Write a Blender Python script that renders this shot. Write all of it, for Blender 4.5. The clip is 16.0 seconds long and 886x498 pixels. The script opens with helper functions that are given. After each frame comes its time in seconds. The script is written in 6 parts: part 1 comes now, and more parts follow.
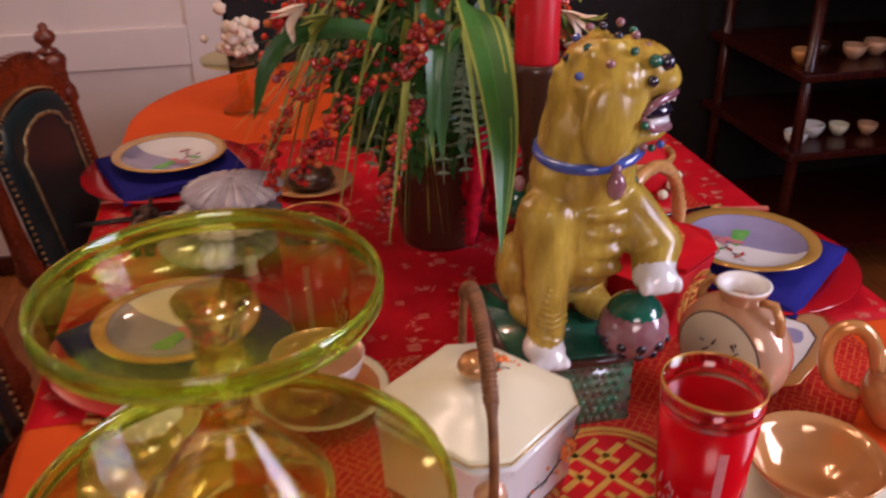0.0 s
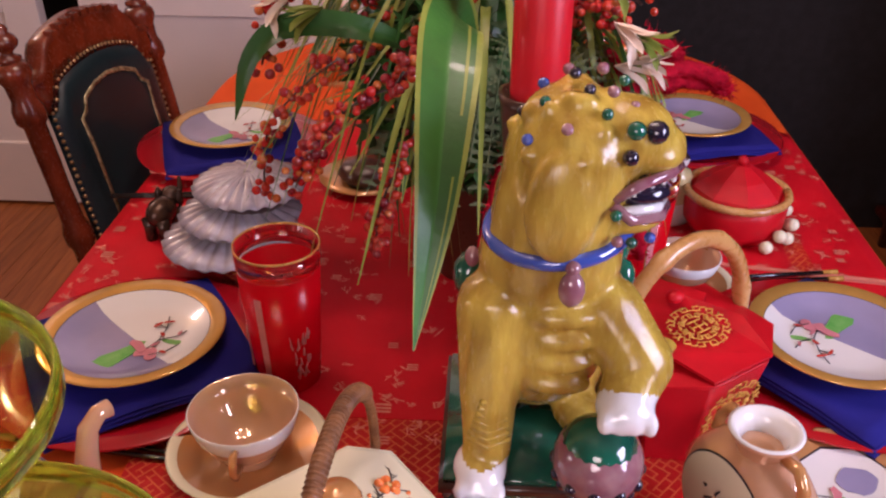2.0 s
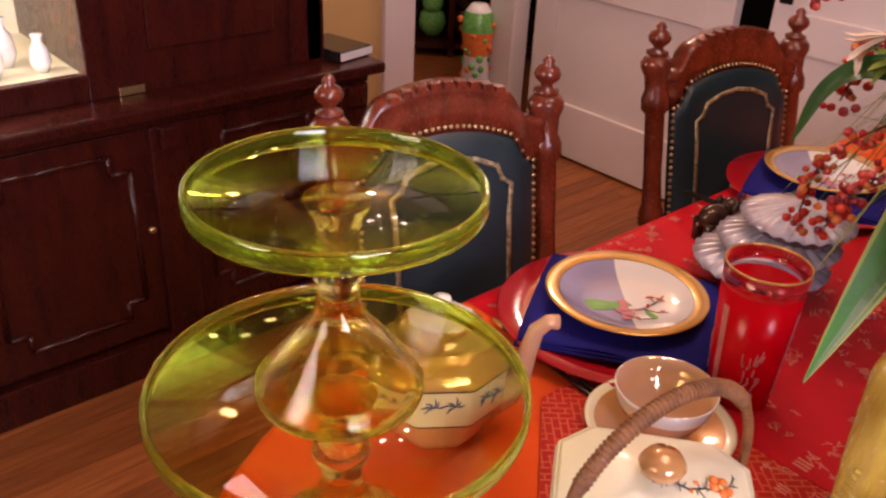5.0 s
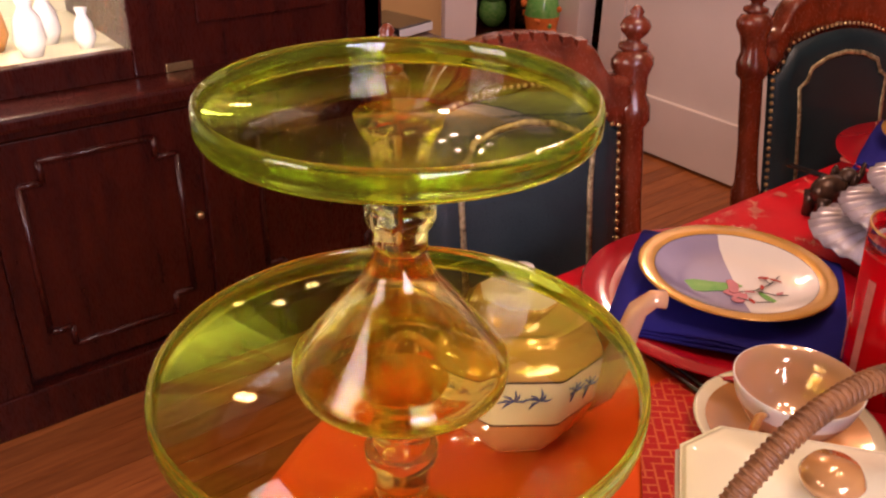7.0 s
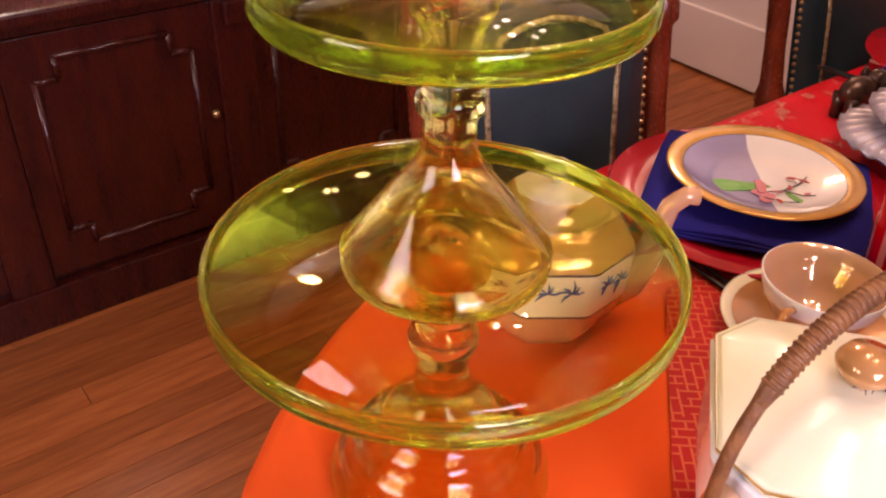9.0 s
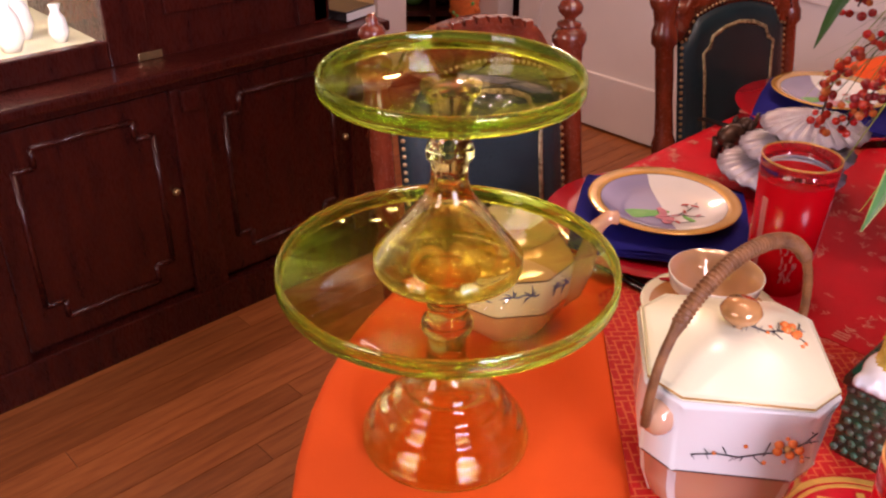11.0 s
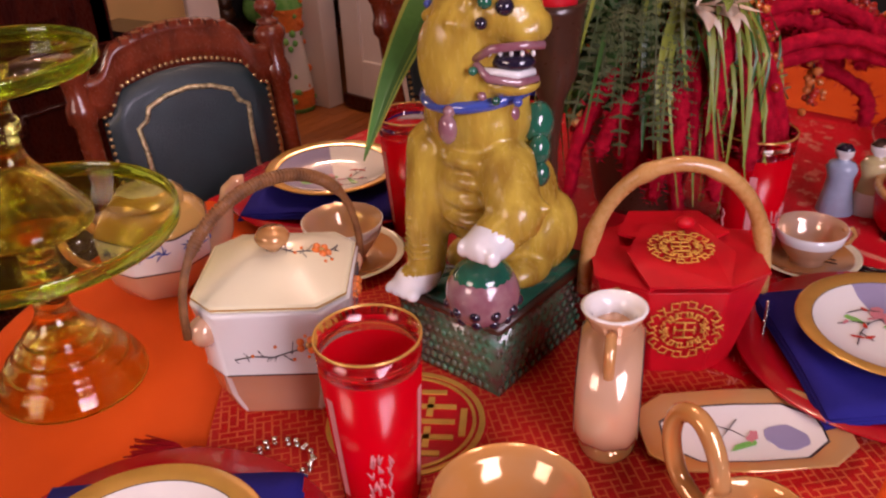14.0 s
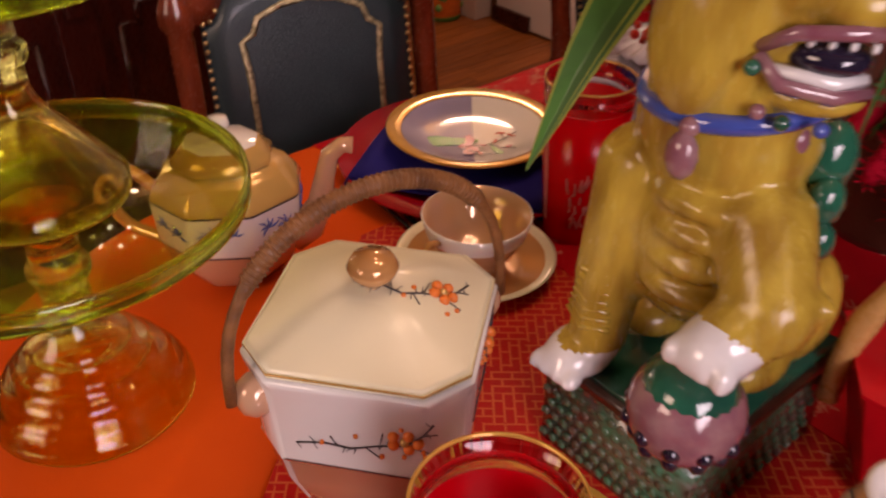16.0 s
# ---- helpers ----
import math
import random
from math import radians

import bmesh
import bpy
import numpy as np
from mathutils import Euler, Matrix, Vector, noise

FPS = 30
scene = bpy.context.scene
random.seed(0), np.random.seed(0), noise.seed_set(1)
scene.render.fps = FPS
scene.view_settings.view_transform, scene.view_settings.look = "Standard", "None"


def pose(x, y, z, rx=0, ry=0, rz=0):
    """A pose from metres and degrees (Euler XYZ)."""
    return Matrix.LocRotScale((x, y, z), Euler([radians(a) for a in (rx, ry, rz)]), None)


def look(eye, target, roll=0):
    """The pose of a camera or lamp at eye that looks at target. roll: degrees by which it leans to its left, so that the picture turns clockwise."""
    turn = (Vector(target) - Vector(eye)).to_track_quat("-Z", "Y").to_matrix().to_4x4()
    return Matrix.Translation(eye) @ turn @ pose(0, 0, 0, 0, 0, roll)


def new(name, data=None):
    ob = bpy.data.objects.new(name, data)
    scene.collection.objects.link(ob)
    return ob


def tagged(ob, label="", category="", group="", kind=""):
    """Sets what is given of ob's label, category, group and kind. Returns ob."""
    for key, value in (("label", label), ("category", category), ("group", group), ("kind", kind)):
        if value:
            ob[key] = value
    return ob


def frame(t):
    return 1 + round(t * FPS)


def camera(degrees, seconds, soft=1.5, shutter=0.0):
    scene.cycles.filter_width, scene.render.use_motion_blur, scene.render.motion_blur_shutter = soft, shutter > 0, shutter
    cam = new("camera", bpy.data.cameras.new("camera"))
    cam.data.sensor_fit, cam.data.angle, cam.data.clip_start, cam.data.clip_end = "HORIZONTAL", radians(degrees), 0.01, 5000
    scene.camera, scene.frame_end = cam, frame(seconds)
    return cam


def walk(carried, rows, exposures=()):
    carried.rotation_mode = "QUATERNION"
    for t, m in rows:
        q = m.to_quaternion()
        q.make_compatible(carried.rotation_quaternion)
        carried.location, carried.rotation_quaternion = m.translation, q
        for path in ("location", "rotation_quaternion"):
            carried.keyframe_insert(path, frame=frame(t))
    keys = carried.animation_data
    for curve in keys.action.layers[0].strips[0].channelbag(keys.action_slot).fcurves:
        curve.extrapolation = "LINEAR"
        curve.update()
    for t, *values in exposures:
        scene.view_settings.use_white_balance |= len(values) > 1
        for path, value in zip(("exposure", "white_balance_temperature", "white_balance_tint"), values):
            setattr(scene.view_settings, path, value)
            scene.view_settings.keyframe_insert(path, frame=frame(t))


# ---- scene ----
cam = camera(53.7, 16.0, soft=2.2, shutter=0.4)
PATH = [
    (0, (0.048, -0.484, 1.388), (0.4, 1.26, 0.473), -0.6),
    (0.5, (0.082, -0.363, 1.414), (0.52, 1.328, 0.44), 1.1),
    (1, (0.147, -0.289, 1.396), (0.421, 1.406, 0.372), 2.4),
    (1.5, (0.285, -0.297, 1.381), (0.224, 1.433, 0.379), 3.1),
    (2, (0.301, -0.284, 1.394), (0.208, 1.439, 0.382), 0.3),
    (2.5, (0.283, -0.258, 1.387), (-0.017, 1.43, 0.356), 2.9),
    (3, (0.337, -0.276, 1.395), (-0.323, 1.344, 0.425), 2.8),
    (3.5, (0.359, -0.303, 1.42), (-0.52, 1.257, 0.53), 0.9),
    (4, (0.36, -0.313, 1.411), (-0.524, 1.199, 0.445), 1.7),
    (4.5, (0.424, -0.311, 1.39), (-0.749, 0.988, 0.423), 3.7),
    (4.7, (0.465, -0.318, 1.388), (-0.792, 0.906, 0.428), 3.8),
    (7, (0.361, -0.251, 1.274), (-1.025, 0.831, 0.323), 1.2),
    (7.5, (0.360, -0.251, 1.272), (-1.016, 0.786, 0.256), 1.0),
    (8, (0.349, -0.257, 1.266), (-0.965, 0.737, 0.132), 2.2),
    (10.3, (0.41, -0.378, 1.292), (-0.878, 0.73, 0.236), 0.1),
    (10.5, (0.434, -0.408, 1.32), (-0.853, 0.732, 0.298), -0.1),
    (11, (0.473, -0.464, 1.347), (-0.774, 0.742, 0.352), 0.8),
    (11.5, (0.484, -0.453, 1.351), (-0.733, 0.779, 0.35), 0.6),
    (12, (0.514, -0.432, 1.348), (-0.585, 0.886, 0.32), 1.6),
    (12.5, (0.573, -0.407, 1.371), (-0.514, 0.948, 0.379), -0.2),
    (13, (0.683, -0.394, 1.369), (-0.406, 0.973, 0.398), -0.0),
    (13.5, (0.768, -0.379, 1.357), (-0.32, 0.987, 0.383), -2.4),
    (14, (0.846, -0.334, 1.346), (-0.296, 0.992, 0.379), -2.7),
    (14.5, (0.836, -0.289, 1.331), (-0.397, 0.951, 0.36), -3.2),
    (15, (0.74, -0.245, 1.321), (-0.486, 0.951, 0.289), -1.4),
    (15.5, (0.677, -0.202, 1.319), (-0.526, 0.99, 0.255), -1.2),
    (16, (0.598, -0.123, 1.28), (-0.659, 0.937, 0.141), 0.5),
]
walk(cam, [(t, look(eye, target, roll)) for t, eye, target, roll in PATH],
     exposures=[(0.0, -0.35, 6150, 30), (1.0, -0.27, 6050, 33), (2.0, -0.05, 5950, 34), (2.5, 0.03, 6000, 34), (4.5, 0.18, 6450, 36), (7.0, 0.26, 6850, 38), (8.0, 0.38, 6950, 40), (10.5, 0.32, 6300, 38), (12.5, 0.08, 6450, 38), (14.0, -0.28, 6950, 40), (15.0, -0.38, 7500, 40), (16.0, -0.66, 7900, 38)])

# ---- light ----
world = bpy.data.worlds.new("room_air")
scene.world = world
world.use_nodes = True
world.node_tree.nodes["Background"].inputs[0].default_value = (1.0, 0.8, 0.6, 1)
world.node_tree.nodes["Background"].inputs[1].default_value = 0.03


def lamp(name, kind, m, watts, colour, size=0.05, size_y=None, spread=180):
    data = bpy.data.lights.new(name, kind)
    data.energy, data.color = watts, colour
    if kind == "AREA":
        data.shape, data.size, data.size_y, data.spread = "RECTANGLE", size, size_y or size, math.radians(spread)
    else:
        data.shadow_soft_size = size
    ob = new(name, data)
    ob.matrix_world = m
    return ob


WARM, COOL = (1.0, 0.79, 0.58), (0.86, 0.88, 1.0)
for k in range(6):
    a = k * math.tau / 6
    lamp("chandelier_bulb", "POINT", pose(0.15 + 0.26 * math.cos(a), 0.65 + 0.26 * math.sin(a), 2.1), 5.2, WARM, 0.035)
lamp("corner_lamp", "POINT", pose(-1.80, 2.02, 2.35), 34, WARM, 0.09)
lamp("window_light", "AREA", look((2.35, -0.5, 1.6), (0.4, 0.3, 0.8)), 42, COOL, 1.1, 1.4, 122)
# unseen soft fill added behind the camera; the south wall has no opening
lamp("rear_fill_light", "AREA", look((-0.2, -2.3, 1.9), (0.0, 0.3, 0.8)), 15, (1.0, 0.86, 0.72), 1.0, 1.0, 120)
lamp("cabinet_light", "POINT", pose(-1.60, 0.05, 1.10), 4.5, (1.0, 0.92, 0.70), 0.03)
lamp("next_room_light", "POINT", pose(-2.7, 1.4, 2.0), 8.0, WARM, 0.1)

# ---- materials ----
MATS = {}


def surf(name, col, rough=0.5, metal=0.0, col2=None, scale=18.0, amount=0.5, bump=0.05, bump_scale=None,
         coat=0.0, sheen=0.0, stretch=(1, 1, 1), trans=0.0, ior=1.45, rand=0.0, emit=None, sub=0.0, spec=0.5, coat_rough=0.06):
    """A material with colour varied at two scales, fine relief and gloss."""
    if name in MATS:
        return MATS[name]
    m = bpy.data.materials.new(name)
    m.use_nodes = True
    nt = m.node_tree
    n, link = nt.nodes, nt.links.new
    b = n["Principled BSDF"]
    b.inputs["Roughness"].default_value = rough
    b.inputs["Metallic"].default_value = metal
    b.inputs["Coat Weight"].default_value = coat
    b.inputs["Coat Roughness"].default_value = coat_rough
    b.inputs["Sheen Weight"].default_value = sheen
    b.inputs["Transmission Weight"].default_value = trans
    b.inputs["IOR"].default_value = ior
    b.inputs["Subsurface Weight"].default_value = sub
    b.inputs["Subsurface Scale"].default_value = 0.01
    b.inputs["Specular IOR Level"].default_value = spec
    tc, mp = n.new("ShaderNodeTexCoord"), n.new("ShaderNodeMapping")
    mp.inputs["Scale"].default_value = stretch
    link(tc.outputs["Object"], mp.inputs["Vector"])
    big, fine = n.new("ShaderNodeTexNoise"), n.new("ShaderNodeTexNoise")
    big.inputs["Scale"].default_value, big.inputs["Detail"].default_value = scale, 5
    fine.inputs["Scale"].default_value, fine.inputs["Detail"].default_value = bump_scale or scale * 9, 4
    link(mp.outputs[0], big.inputs["Vector"])
    link(mp.outputs[0], fine.inputs["Vector"])
    ramp = n.new("ShaderNodeMapRange")
    ramp.inputs["From Min"].default_value, ramp.inputs["From Max"].default_value = 0.35, 0.68
    link(big.outputs["Fac"], ramp.inputs["Value"])
    mix = n.new("ShaderNodeMix")
    mix.data_type = "RGBA"
    c2 = col2 or tuple(v * (1 - 0.35 * amount) for v in col)
    mix.inputs[6].default_value, mix.inputs[7].default_value = (*col, 1), (*c2, 1)
    link(ramp.outputs[0], mix.inputs[0])
    out = mix.outputs[2]
    if rand:
        info, hsv = n.new("ShaderNodeObjectInfo"), n.new("ShaderNodeHueSaturation")
        rr = n.new("ShaderNodeMapRange")
        rr.inputs["To Min"].default_value, rr.inputs["To Max"].default_value = 1 - rand, 1 + rand
        link(info.outputs["Random"], rr.inputs["Value"])
        link(rr.outputs[0], hsv.inputs["Value"])
        link(out, hsv.inputs["Color"])
        out = hsv.outputs[0]
    link(out, b.inputs["Base Color"])
    if bump:
        bp = n.new("ShaderNodeBump")
        bp.inputs["Strength"].default_value, bp.inputs["Distance"].default_value = bump, 0.004
        link(fine.outputs["Fac"], bp.inputs["Height"])
        link(bp.outputs[0], b.inputs["Normal"])
        vr = n.new("ShaderNodeMapRange")
        vr.inputs["To Min"].default_value, vr.inputs["To Max"].default_value = max(0.02, rough * 0.75), min(1, rough * 1.25)
        link(fine.outputs["Fac"], vr.inputs["Value"])
        link(vr.outputs[0], b.inputs["Roughness"])
    if emit:
        b.inputs["Emission Color"].default_value, b.inputs["Emission Strength"].default_value = (*emit[0], 1), emit[1]
    MATS[name] = m
    return m


def woven(name, ground, thread, cell=0.02, amount=0.5):
    """Brocade: a fret of gold thread woven into a red ground."""
    m = surf(name, ground, 0.55, col2=tuple(v * 0.7 for v in ground), scale=6, bump=0.25, bump_scale=900, spec=0.2)
    n, link = m.node_tree.nodes, m.node_tree.links.new
    b = n["Principled BSDF"]
    old = b.inputs["Base Color"].links[0].from_socket
    tc, mp = n.new("ShaderNodeTexCoord"), n.new("ShaderNodeMapping")
    mp.inputs["Rotation"].default_value = (0, 0, 0.7)
    link(tc.outputs["Object"], mp.inputs["Vector"])
    bricks = []
    for k, turn in enumerate((0.0, math.pi / 2)):
        m2 = n.new("ShaderNodeMapping")
        m2.inputs["Rotation"].default_value = (0, 0, turn)
        link(mp.outputs[0], m2.inputs["Vector"])
        br = n.new("ShaderNodeTexBrick")
        br.inputs["Scale"].default_value = 1 / cell
        br.inputs["Mortar Size"].default_value = 0.09
        br.inputs["Brick Width"].default_value, br.inputs["Row Height"].default_value = 1.6, 0.8
        br.inputs["Color1"].default_value = br.inputs["Color2"].default_value = (0, 0, 0, 1)
        br.inputs["Mortar"].default_value = (1, 1, 1, 1)
        link(m2.outputs[0], br.inputs["Vector"])
        bricks.append(br)
    ck = n.new("ShaderNodeTexChecker")
    ck.inputs["Scale"].default_value = 0.33 / cell
    link(mp.outputs[0], ck.inputs["Vector"])
    pick = n.new("ShaderNodeMix")
    pick.data_type = "RGBA"
    link(ck.outputs["Fac"], pick.inputs[0])
    link(bricks[0].outputs["Color"], pick.inputs[6])
    link(bricks[1].outputs["Color"], pick.inputs[7])
    sc = n.new("ShaderNodeMath")
    sc.operation = "MULTIPLY"
    sc.inputs[1].default_value = amount
    link(pick.outputs[2], sc.inputs[0])
    mix = n.new("ShaderNodeMix")
    mix.data_type = "RGBA"
    mix.inputs[7].default_value = (*thread, 1)
    link(sc.outputs[0], mix.inputs[0])
    link(old, mix.inputs[6])
    link(mix.outputs[2], b.inputs["Base Color"])
    return m


def glass(name, col, rough=0.02, clear=0.0, ior=1.5, cloud=0.0):
    """Coloured glass; clear lets a share of light straight through, as thin glass does."""
    m = bpy.data.materials.new(name)
    m.use_nodes = True
    nt = m.node_tree
    b = nt.nodes["Principled BSDF"]
    if clear:
        tr, mx = nt.nodes.new("ShaderNodeBsdfTransparent"), nt.nodes.new("ShaderNodeMixShader")
        tr.inputs[0].default_value = (*col, 1)
        mx.inputs[0].default_value = clear
        nt.links.new(b.outputs[0], mx.inputs[1])
        nt.links.new(tr.outputs[0], mx.inputs[2])
        nt.links.new(mx.outputs[0], nt.nodes["Material Output"].inputs["Surface"])
    b.inputs["Base Color"].default_value = (*col, 1)
    b.inputs["Roughness"].default_value = rough
    b.inputs["Transmission Weight"].default_value = 1.0 - cloud
    b.inputs["IOR"].default_value = ior
    MATS[name] = m
    return m


def thin_glass(name, tint, rough=0.02):
    """A thin pane or plate: tinted, clear through, with a mirror sheen that grows at low angles."""
    m = bpy.data.materials.new(name)
    m.use_nodes = True
    nt = m.node_tree
    nt.nodes.remove(nt.nodes["Principled BSDF"])
    tr, gl = nt.nodes.new("ShaderNodeBsdfTransparent"), nt.nodes.new("ShaderNodeBsdfGlossy")
    fr, mx = nt.nodes.new("ShaderNodeLayerWeight"), nt.nodes.new("ShaderNodeMixShader")
    up, sheen = nt.nodes.new("ShaderNodeMath"), nt.nodes.new("ShaderNodeMath")
    up.operation, sheen.operation = "POWER", "MULTIPLY_ADD"
    up.inputs[1].default_value, sheen.inputs[1].default_value, sheen.inputs[2].default_value = 4.0, 0.55, 0.035
    tr.inputs[0].default_value = (*tint, 1)
    gl.inputs["Roughness"].default_value = rough
    fr.inputs["Blend"].default_value = 0.5
    nt.links.new(fr.outputs["Facing"], up.inputs[0])
    nt.links.new(up.outputs[0], sheen.inputs[0])
    nt.links.new(sheen.outputs[0], mx.inputs[0])
    nt.links.new(tr.outputs[0], mx.inputs[1])
    nt.links.new(gl.outputs[0], mx.inputs[2])
    nt.links.new(mx.outputs[0], nt.nodes["Material Output"].inputs["Surface"])
    MATS[name] = m
    return m


ORANGE = surf("orange_cotton", (0.80, 0.105, 0.012), 0.75, col2=(0.70, 0.08, 0.008), scale=5, bump=0.35, bump_scale=1100, spec=0.12)
RED_CLOTH = surf("red_brocade", (0.66, 0.012, 0.018), 0.45, col2=(0.50, 0.008, 0.013), scale=9, bump=0.3, bump_scale=900, spec=0.12)
KEY_WEAVE = woven("red_key_weave", (0.55, 0.014, 0.010), (0.75, 0.22, 0.06), 0.011, 0.5)
GOLD_THREAD = surf("gold_thread", (0.75, 0.42, 0.07), 0.5, 0.3, scale=60, bump=0.3, bump_scale=1500)
PALE_THREAD = surf("pale_thread", (0.72, 0.22, 0.15), 0.6, scale=60, bump=0.3, bump_scale=1500)
RED_SATIN = surf("red_satin", (0.60, 0.010, 0.015), 0.36, scale=30, bump=0.15, bump_scale=900, spec=0.3)
RED_LACQUER = surf("red_lacquer", (0.42, 0.008, 0.012), 0.16, scale=9, bump=0.02, coat=0.5)
RED_TASSEL = surf("red_silk", (0.35, 0.006, 0.012), 0.6, scale=60, bump=0.4, spec=0.12)
BLUE_LINEN = surf("blue_linen", (0.022, 0.020, 0.20), 0.8, scale=14, bump=0.35, bump_scale=1000, spec=0.12)
GOLD_LUSTRE = surf("gold_lustre", (0.66, 0.40, 0.12), 0.16, 0.25, col2=(0.58, 0.34, 0.10), scale=14, bump=0.02, coat=0.8)
LUSTRE_PALE = surf("pale_lustre", (0.68, 0.40, 0.20), 0.10, 0.3, col2=(0.64, 0.42, 0.32), scale=16, bump=0.02, coat=0.9)
LUSTRE = surf("amber_lustre", (0.62, 0.27, 0.07), 0.12, 0.25, col2=(0.56, 0.30, 0.13), scale=14, bump=0.02, coat=0.8)
PEACH = surf("peach_lustre", (0.64, 0.34, 0.18), 0.12, 0.15, col2=(0.60, 0.38, 0.26), scale=12, bump=0.02, coat=0.8)
PORCELAIN = surf("porcelain", (0.74, 0.72, 0.69), 0.12, scale=10, amount=0.15, bump=0.01, coat=0.6)
CREAM = surf("cream_porcelain", (0.74, 0.70, 0.50), 0.24, scale=10, amount=0.2, bump=0.01, coat=0.22, coat_rough=0.12)
LAVENDER = surf("lavender_lustre", (0.30, 0.27, 0.42), 0.12, scale=14, amount=0.4, bump=0.02, coat=0.7)
GOLD_RIM = surf("gold_band", (0.66, 0.36, 0.08), 0.16, 0.35, scale=30, bump=0.03, coat=0.5)
INK = surf("black_line", (0.03, 0.025, 0.03), 0.3, scale=40)
BLUE_PAINT = surf("blue_paint", (0.10, 0.13, 0.42), 0.2, scale=80)
GREEN_PAINT = surf("green_paint", (0.10, 0.36, 0.07), 0.2, scale=60, col2=(0.2, 0.45, 0.12))
RED_PAINT = surf("red_paint", (0.50, 0.05, 0.03), 0.2, scale=60)
PINK_PAINT = surf("pink_paint", (0.62, 0.22, 0.25), 0.2, scale=60)
ORANGE_PAINT = surf("orange_paint", (0.80, 0.20, 0.04), 0.2, scale=60)
MAHOGANY = surf("mahogany", (0.055, 0.0075, 0.004), 0.28, col2=(0.028, 0.004, 0.003), scale=7, bump=0.05, stretch=(6, 6, 1), coat=0.2, spec=0.4)
CHAIRWOOD = surf("carved_walnut", (0.20, 0.036, 0.014), 0.26, col2=(0.10, 0.018, 0.007), scale=14, bump=0.08, stretch=(3, 3, 1), coat=0.4)
LEATHER = surf("dark_teal_leather", (0.015, 0.032, 0.039), 0.30, col2=(0.009, 0.021, 0.027), scale=12, bump=0.3, bump_scale=420, coat=0.15)
GILT = surf("worn_gilt", (0.62, 0.52, 0.30), 0.35, 0.5, col2=(0.12, 0.09, 0.04), scale=120, bump=0.2)
BRASS = surf("brass_nail", (0.60, 0.42, 0.20), 0.3, 0.9, scale=80)
WHITE_PAINT = surf("white_door_paint", (0.74, 0.64, 0.58), 0.4, scale=3, amount=0.25, bump=0.05, bump_scale=90)
YELLOW_WALL = surf("ochre_wall", (0.58, 0.36, 0.13), 0.7, scale=3, amount=0.3, bump=0.12, bump_scale=160)
# near-black base: the deep shade on these walls is put into their colour
SHADE_WALL = surf("shade_dark_wall", (0.012, 0.008, 0.008), 0.75, scale=4, bump=0.1)
CEILING = surf("ceiling_plaster", (0.55, 0.45, 0.34), 0.8, scale=3, bump=0.1, bump_scale=120)
OAK = surf("oak_floor", (0.36, 0.115, 0.030), 0.38, col2=(0.23, 0.065, 0.016), scale=9, bump=0.06, stretch=(7, 0.7, 1), rand=0.2, coat=0.1, spec=0.35)
SUBFLOOR = surf("floor_joint", (0.04, 0.016, 0.008), 0.7, scale=8)
URANIUM = thin_glass("yellow_green_glass", (0.92, 0.885, 0.58))
URANIUM_STEM = glass("yellow_green_cast_glass", (0.97, 0.955, 0.42), 0.004, 0.22)
URANIUM_EDGE = glass("green_glass_edge", (0.70, 0.95, 0.11), 0.006, 0.14, cloud=0.03)
CLEAR = glass("clear_glass", (0.97, 0.98, 0.97), 0.01)
RED_GLASS = surf("red_flashed_glass", (0.58, 0.004, 0.007), 0.20, scale=20, amount=0.25, bump=0.0, coat=0.10, sub=0.15, spec=0.22)
FROST = surf("frosted_mark", (0.72, 0.25, 0.25), 0.6, scale=90)
LIONGLAZE = surf("yellow_glaze", (0.52, 0.355, 0.050), 0.26, col2=(0.31, 0.175, 0.022), scale=26, bump=0.2, bump_scale=90, coat=0.4, coat_rough=0.2, stretch=(2.2, 2.2, 0.7))
WHITEGLAZE = surf("white_glaze", (0.78, 0.76, 0.74), 0.14, scale=20, amount=0.3, coat=0.9)
GREENGLAZE = surf("green_glaze", (0.010, 0.13, 0.075), 0.12, col2=(0.006, 0.06, 0.04), scale=24, bump=0.05, coat=0.9)
BLUEGLAZE = surf("blue_glaze", (0.05, 0.09, 0.38), 0.14, scale=30, coat=0.9)
PURPLEGLAZE = surf("purple_glaze", (0.23, 0.07, 0.10), 0.14, col2=(0.35, 0.2, 0.2), scale=40, coat=0.9)
DARKGLAZE = surf("dark_glaze", (0.02, 0.014, 0.03), 0.1, scale=40, coat=0.9)
BASEGLAZE = surf("green_scale_glaze", (0.05, 0.16, 0.085), 0.2, col2=(0.12, 0.06, 0.045), scale=70, amount=1, bump=0.2, bump_scale=160, coat=0.7)
RATTAN = surf("wrapped_rattan", (0.26, 0.105, 0.035), 0.42, col2=(0.13, 0.05, 0.018), scale=60, bump=0.4, bump_scale=300)
BAMBOO = surf("bamboo", (0.60, 0.33, 0.11), 0.28, col2=(0.42, 0.19, 0.055), scale=16, bump=0.08, coat=0.4)
WAX = surf("red_wax", (0.60, 0.012, 0.018), 0.35, scale=10, amount=0.2, bump=0.03, sub=0.3)
LEAF = surf("green_leaf", (0.030, 0.110, 0.018), 0.38, col2=(0.018, 0.07, 0.012), scale=20, bump=0.15, coat=0.1)
LEAF2 = surf("pale_leaf", (0.24, 0.27, 0.040), 0.4, col2=(0.15, 0.19, 0.025), scale=20, bump=0.15)
LEAF3 = surf("mid_green_leaf", (0.040, 0.16, 0.022), 0.42, col2=(0.026, 0.105, 0.016), scale=20, bump=0.15, coat=0.08)
FERN = surf("fern", (0.070, 0.110, 0.035), 0.6, col2=(0.11, 0.12, 0.05), scale=30)
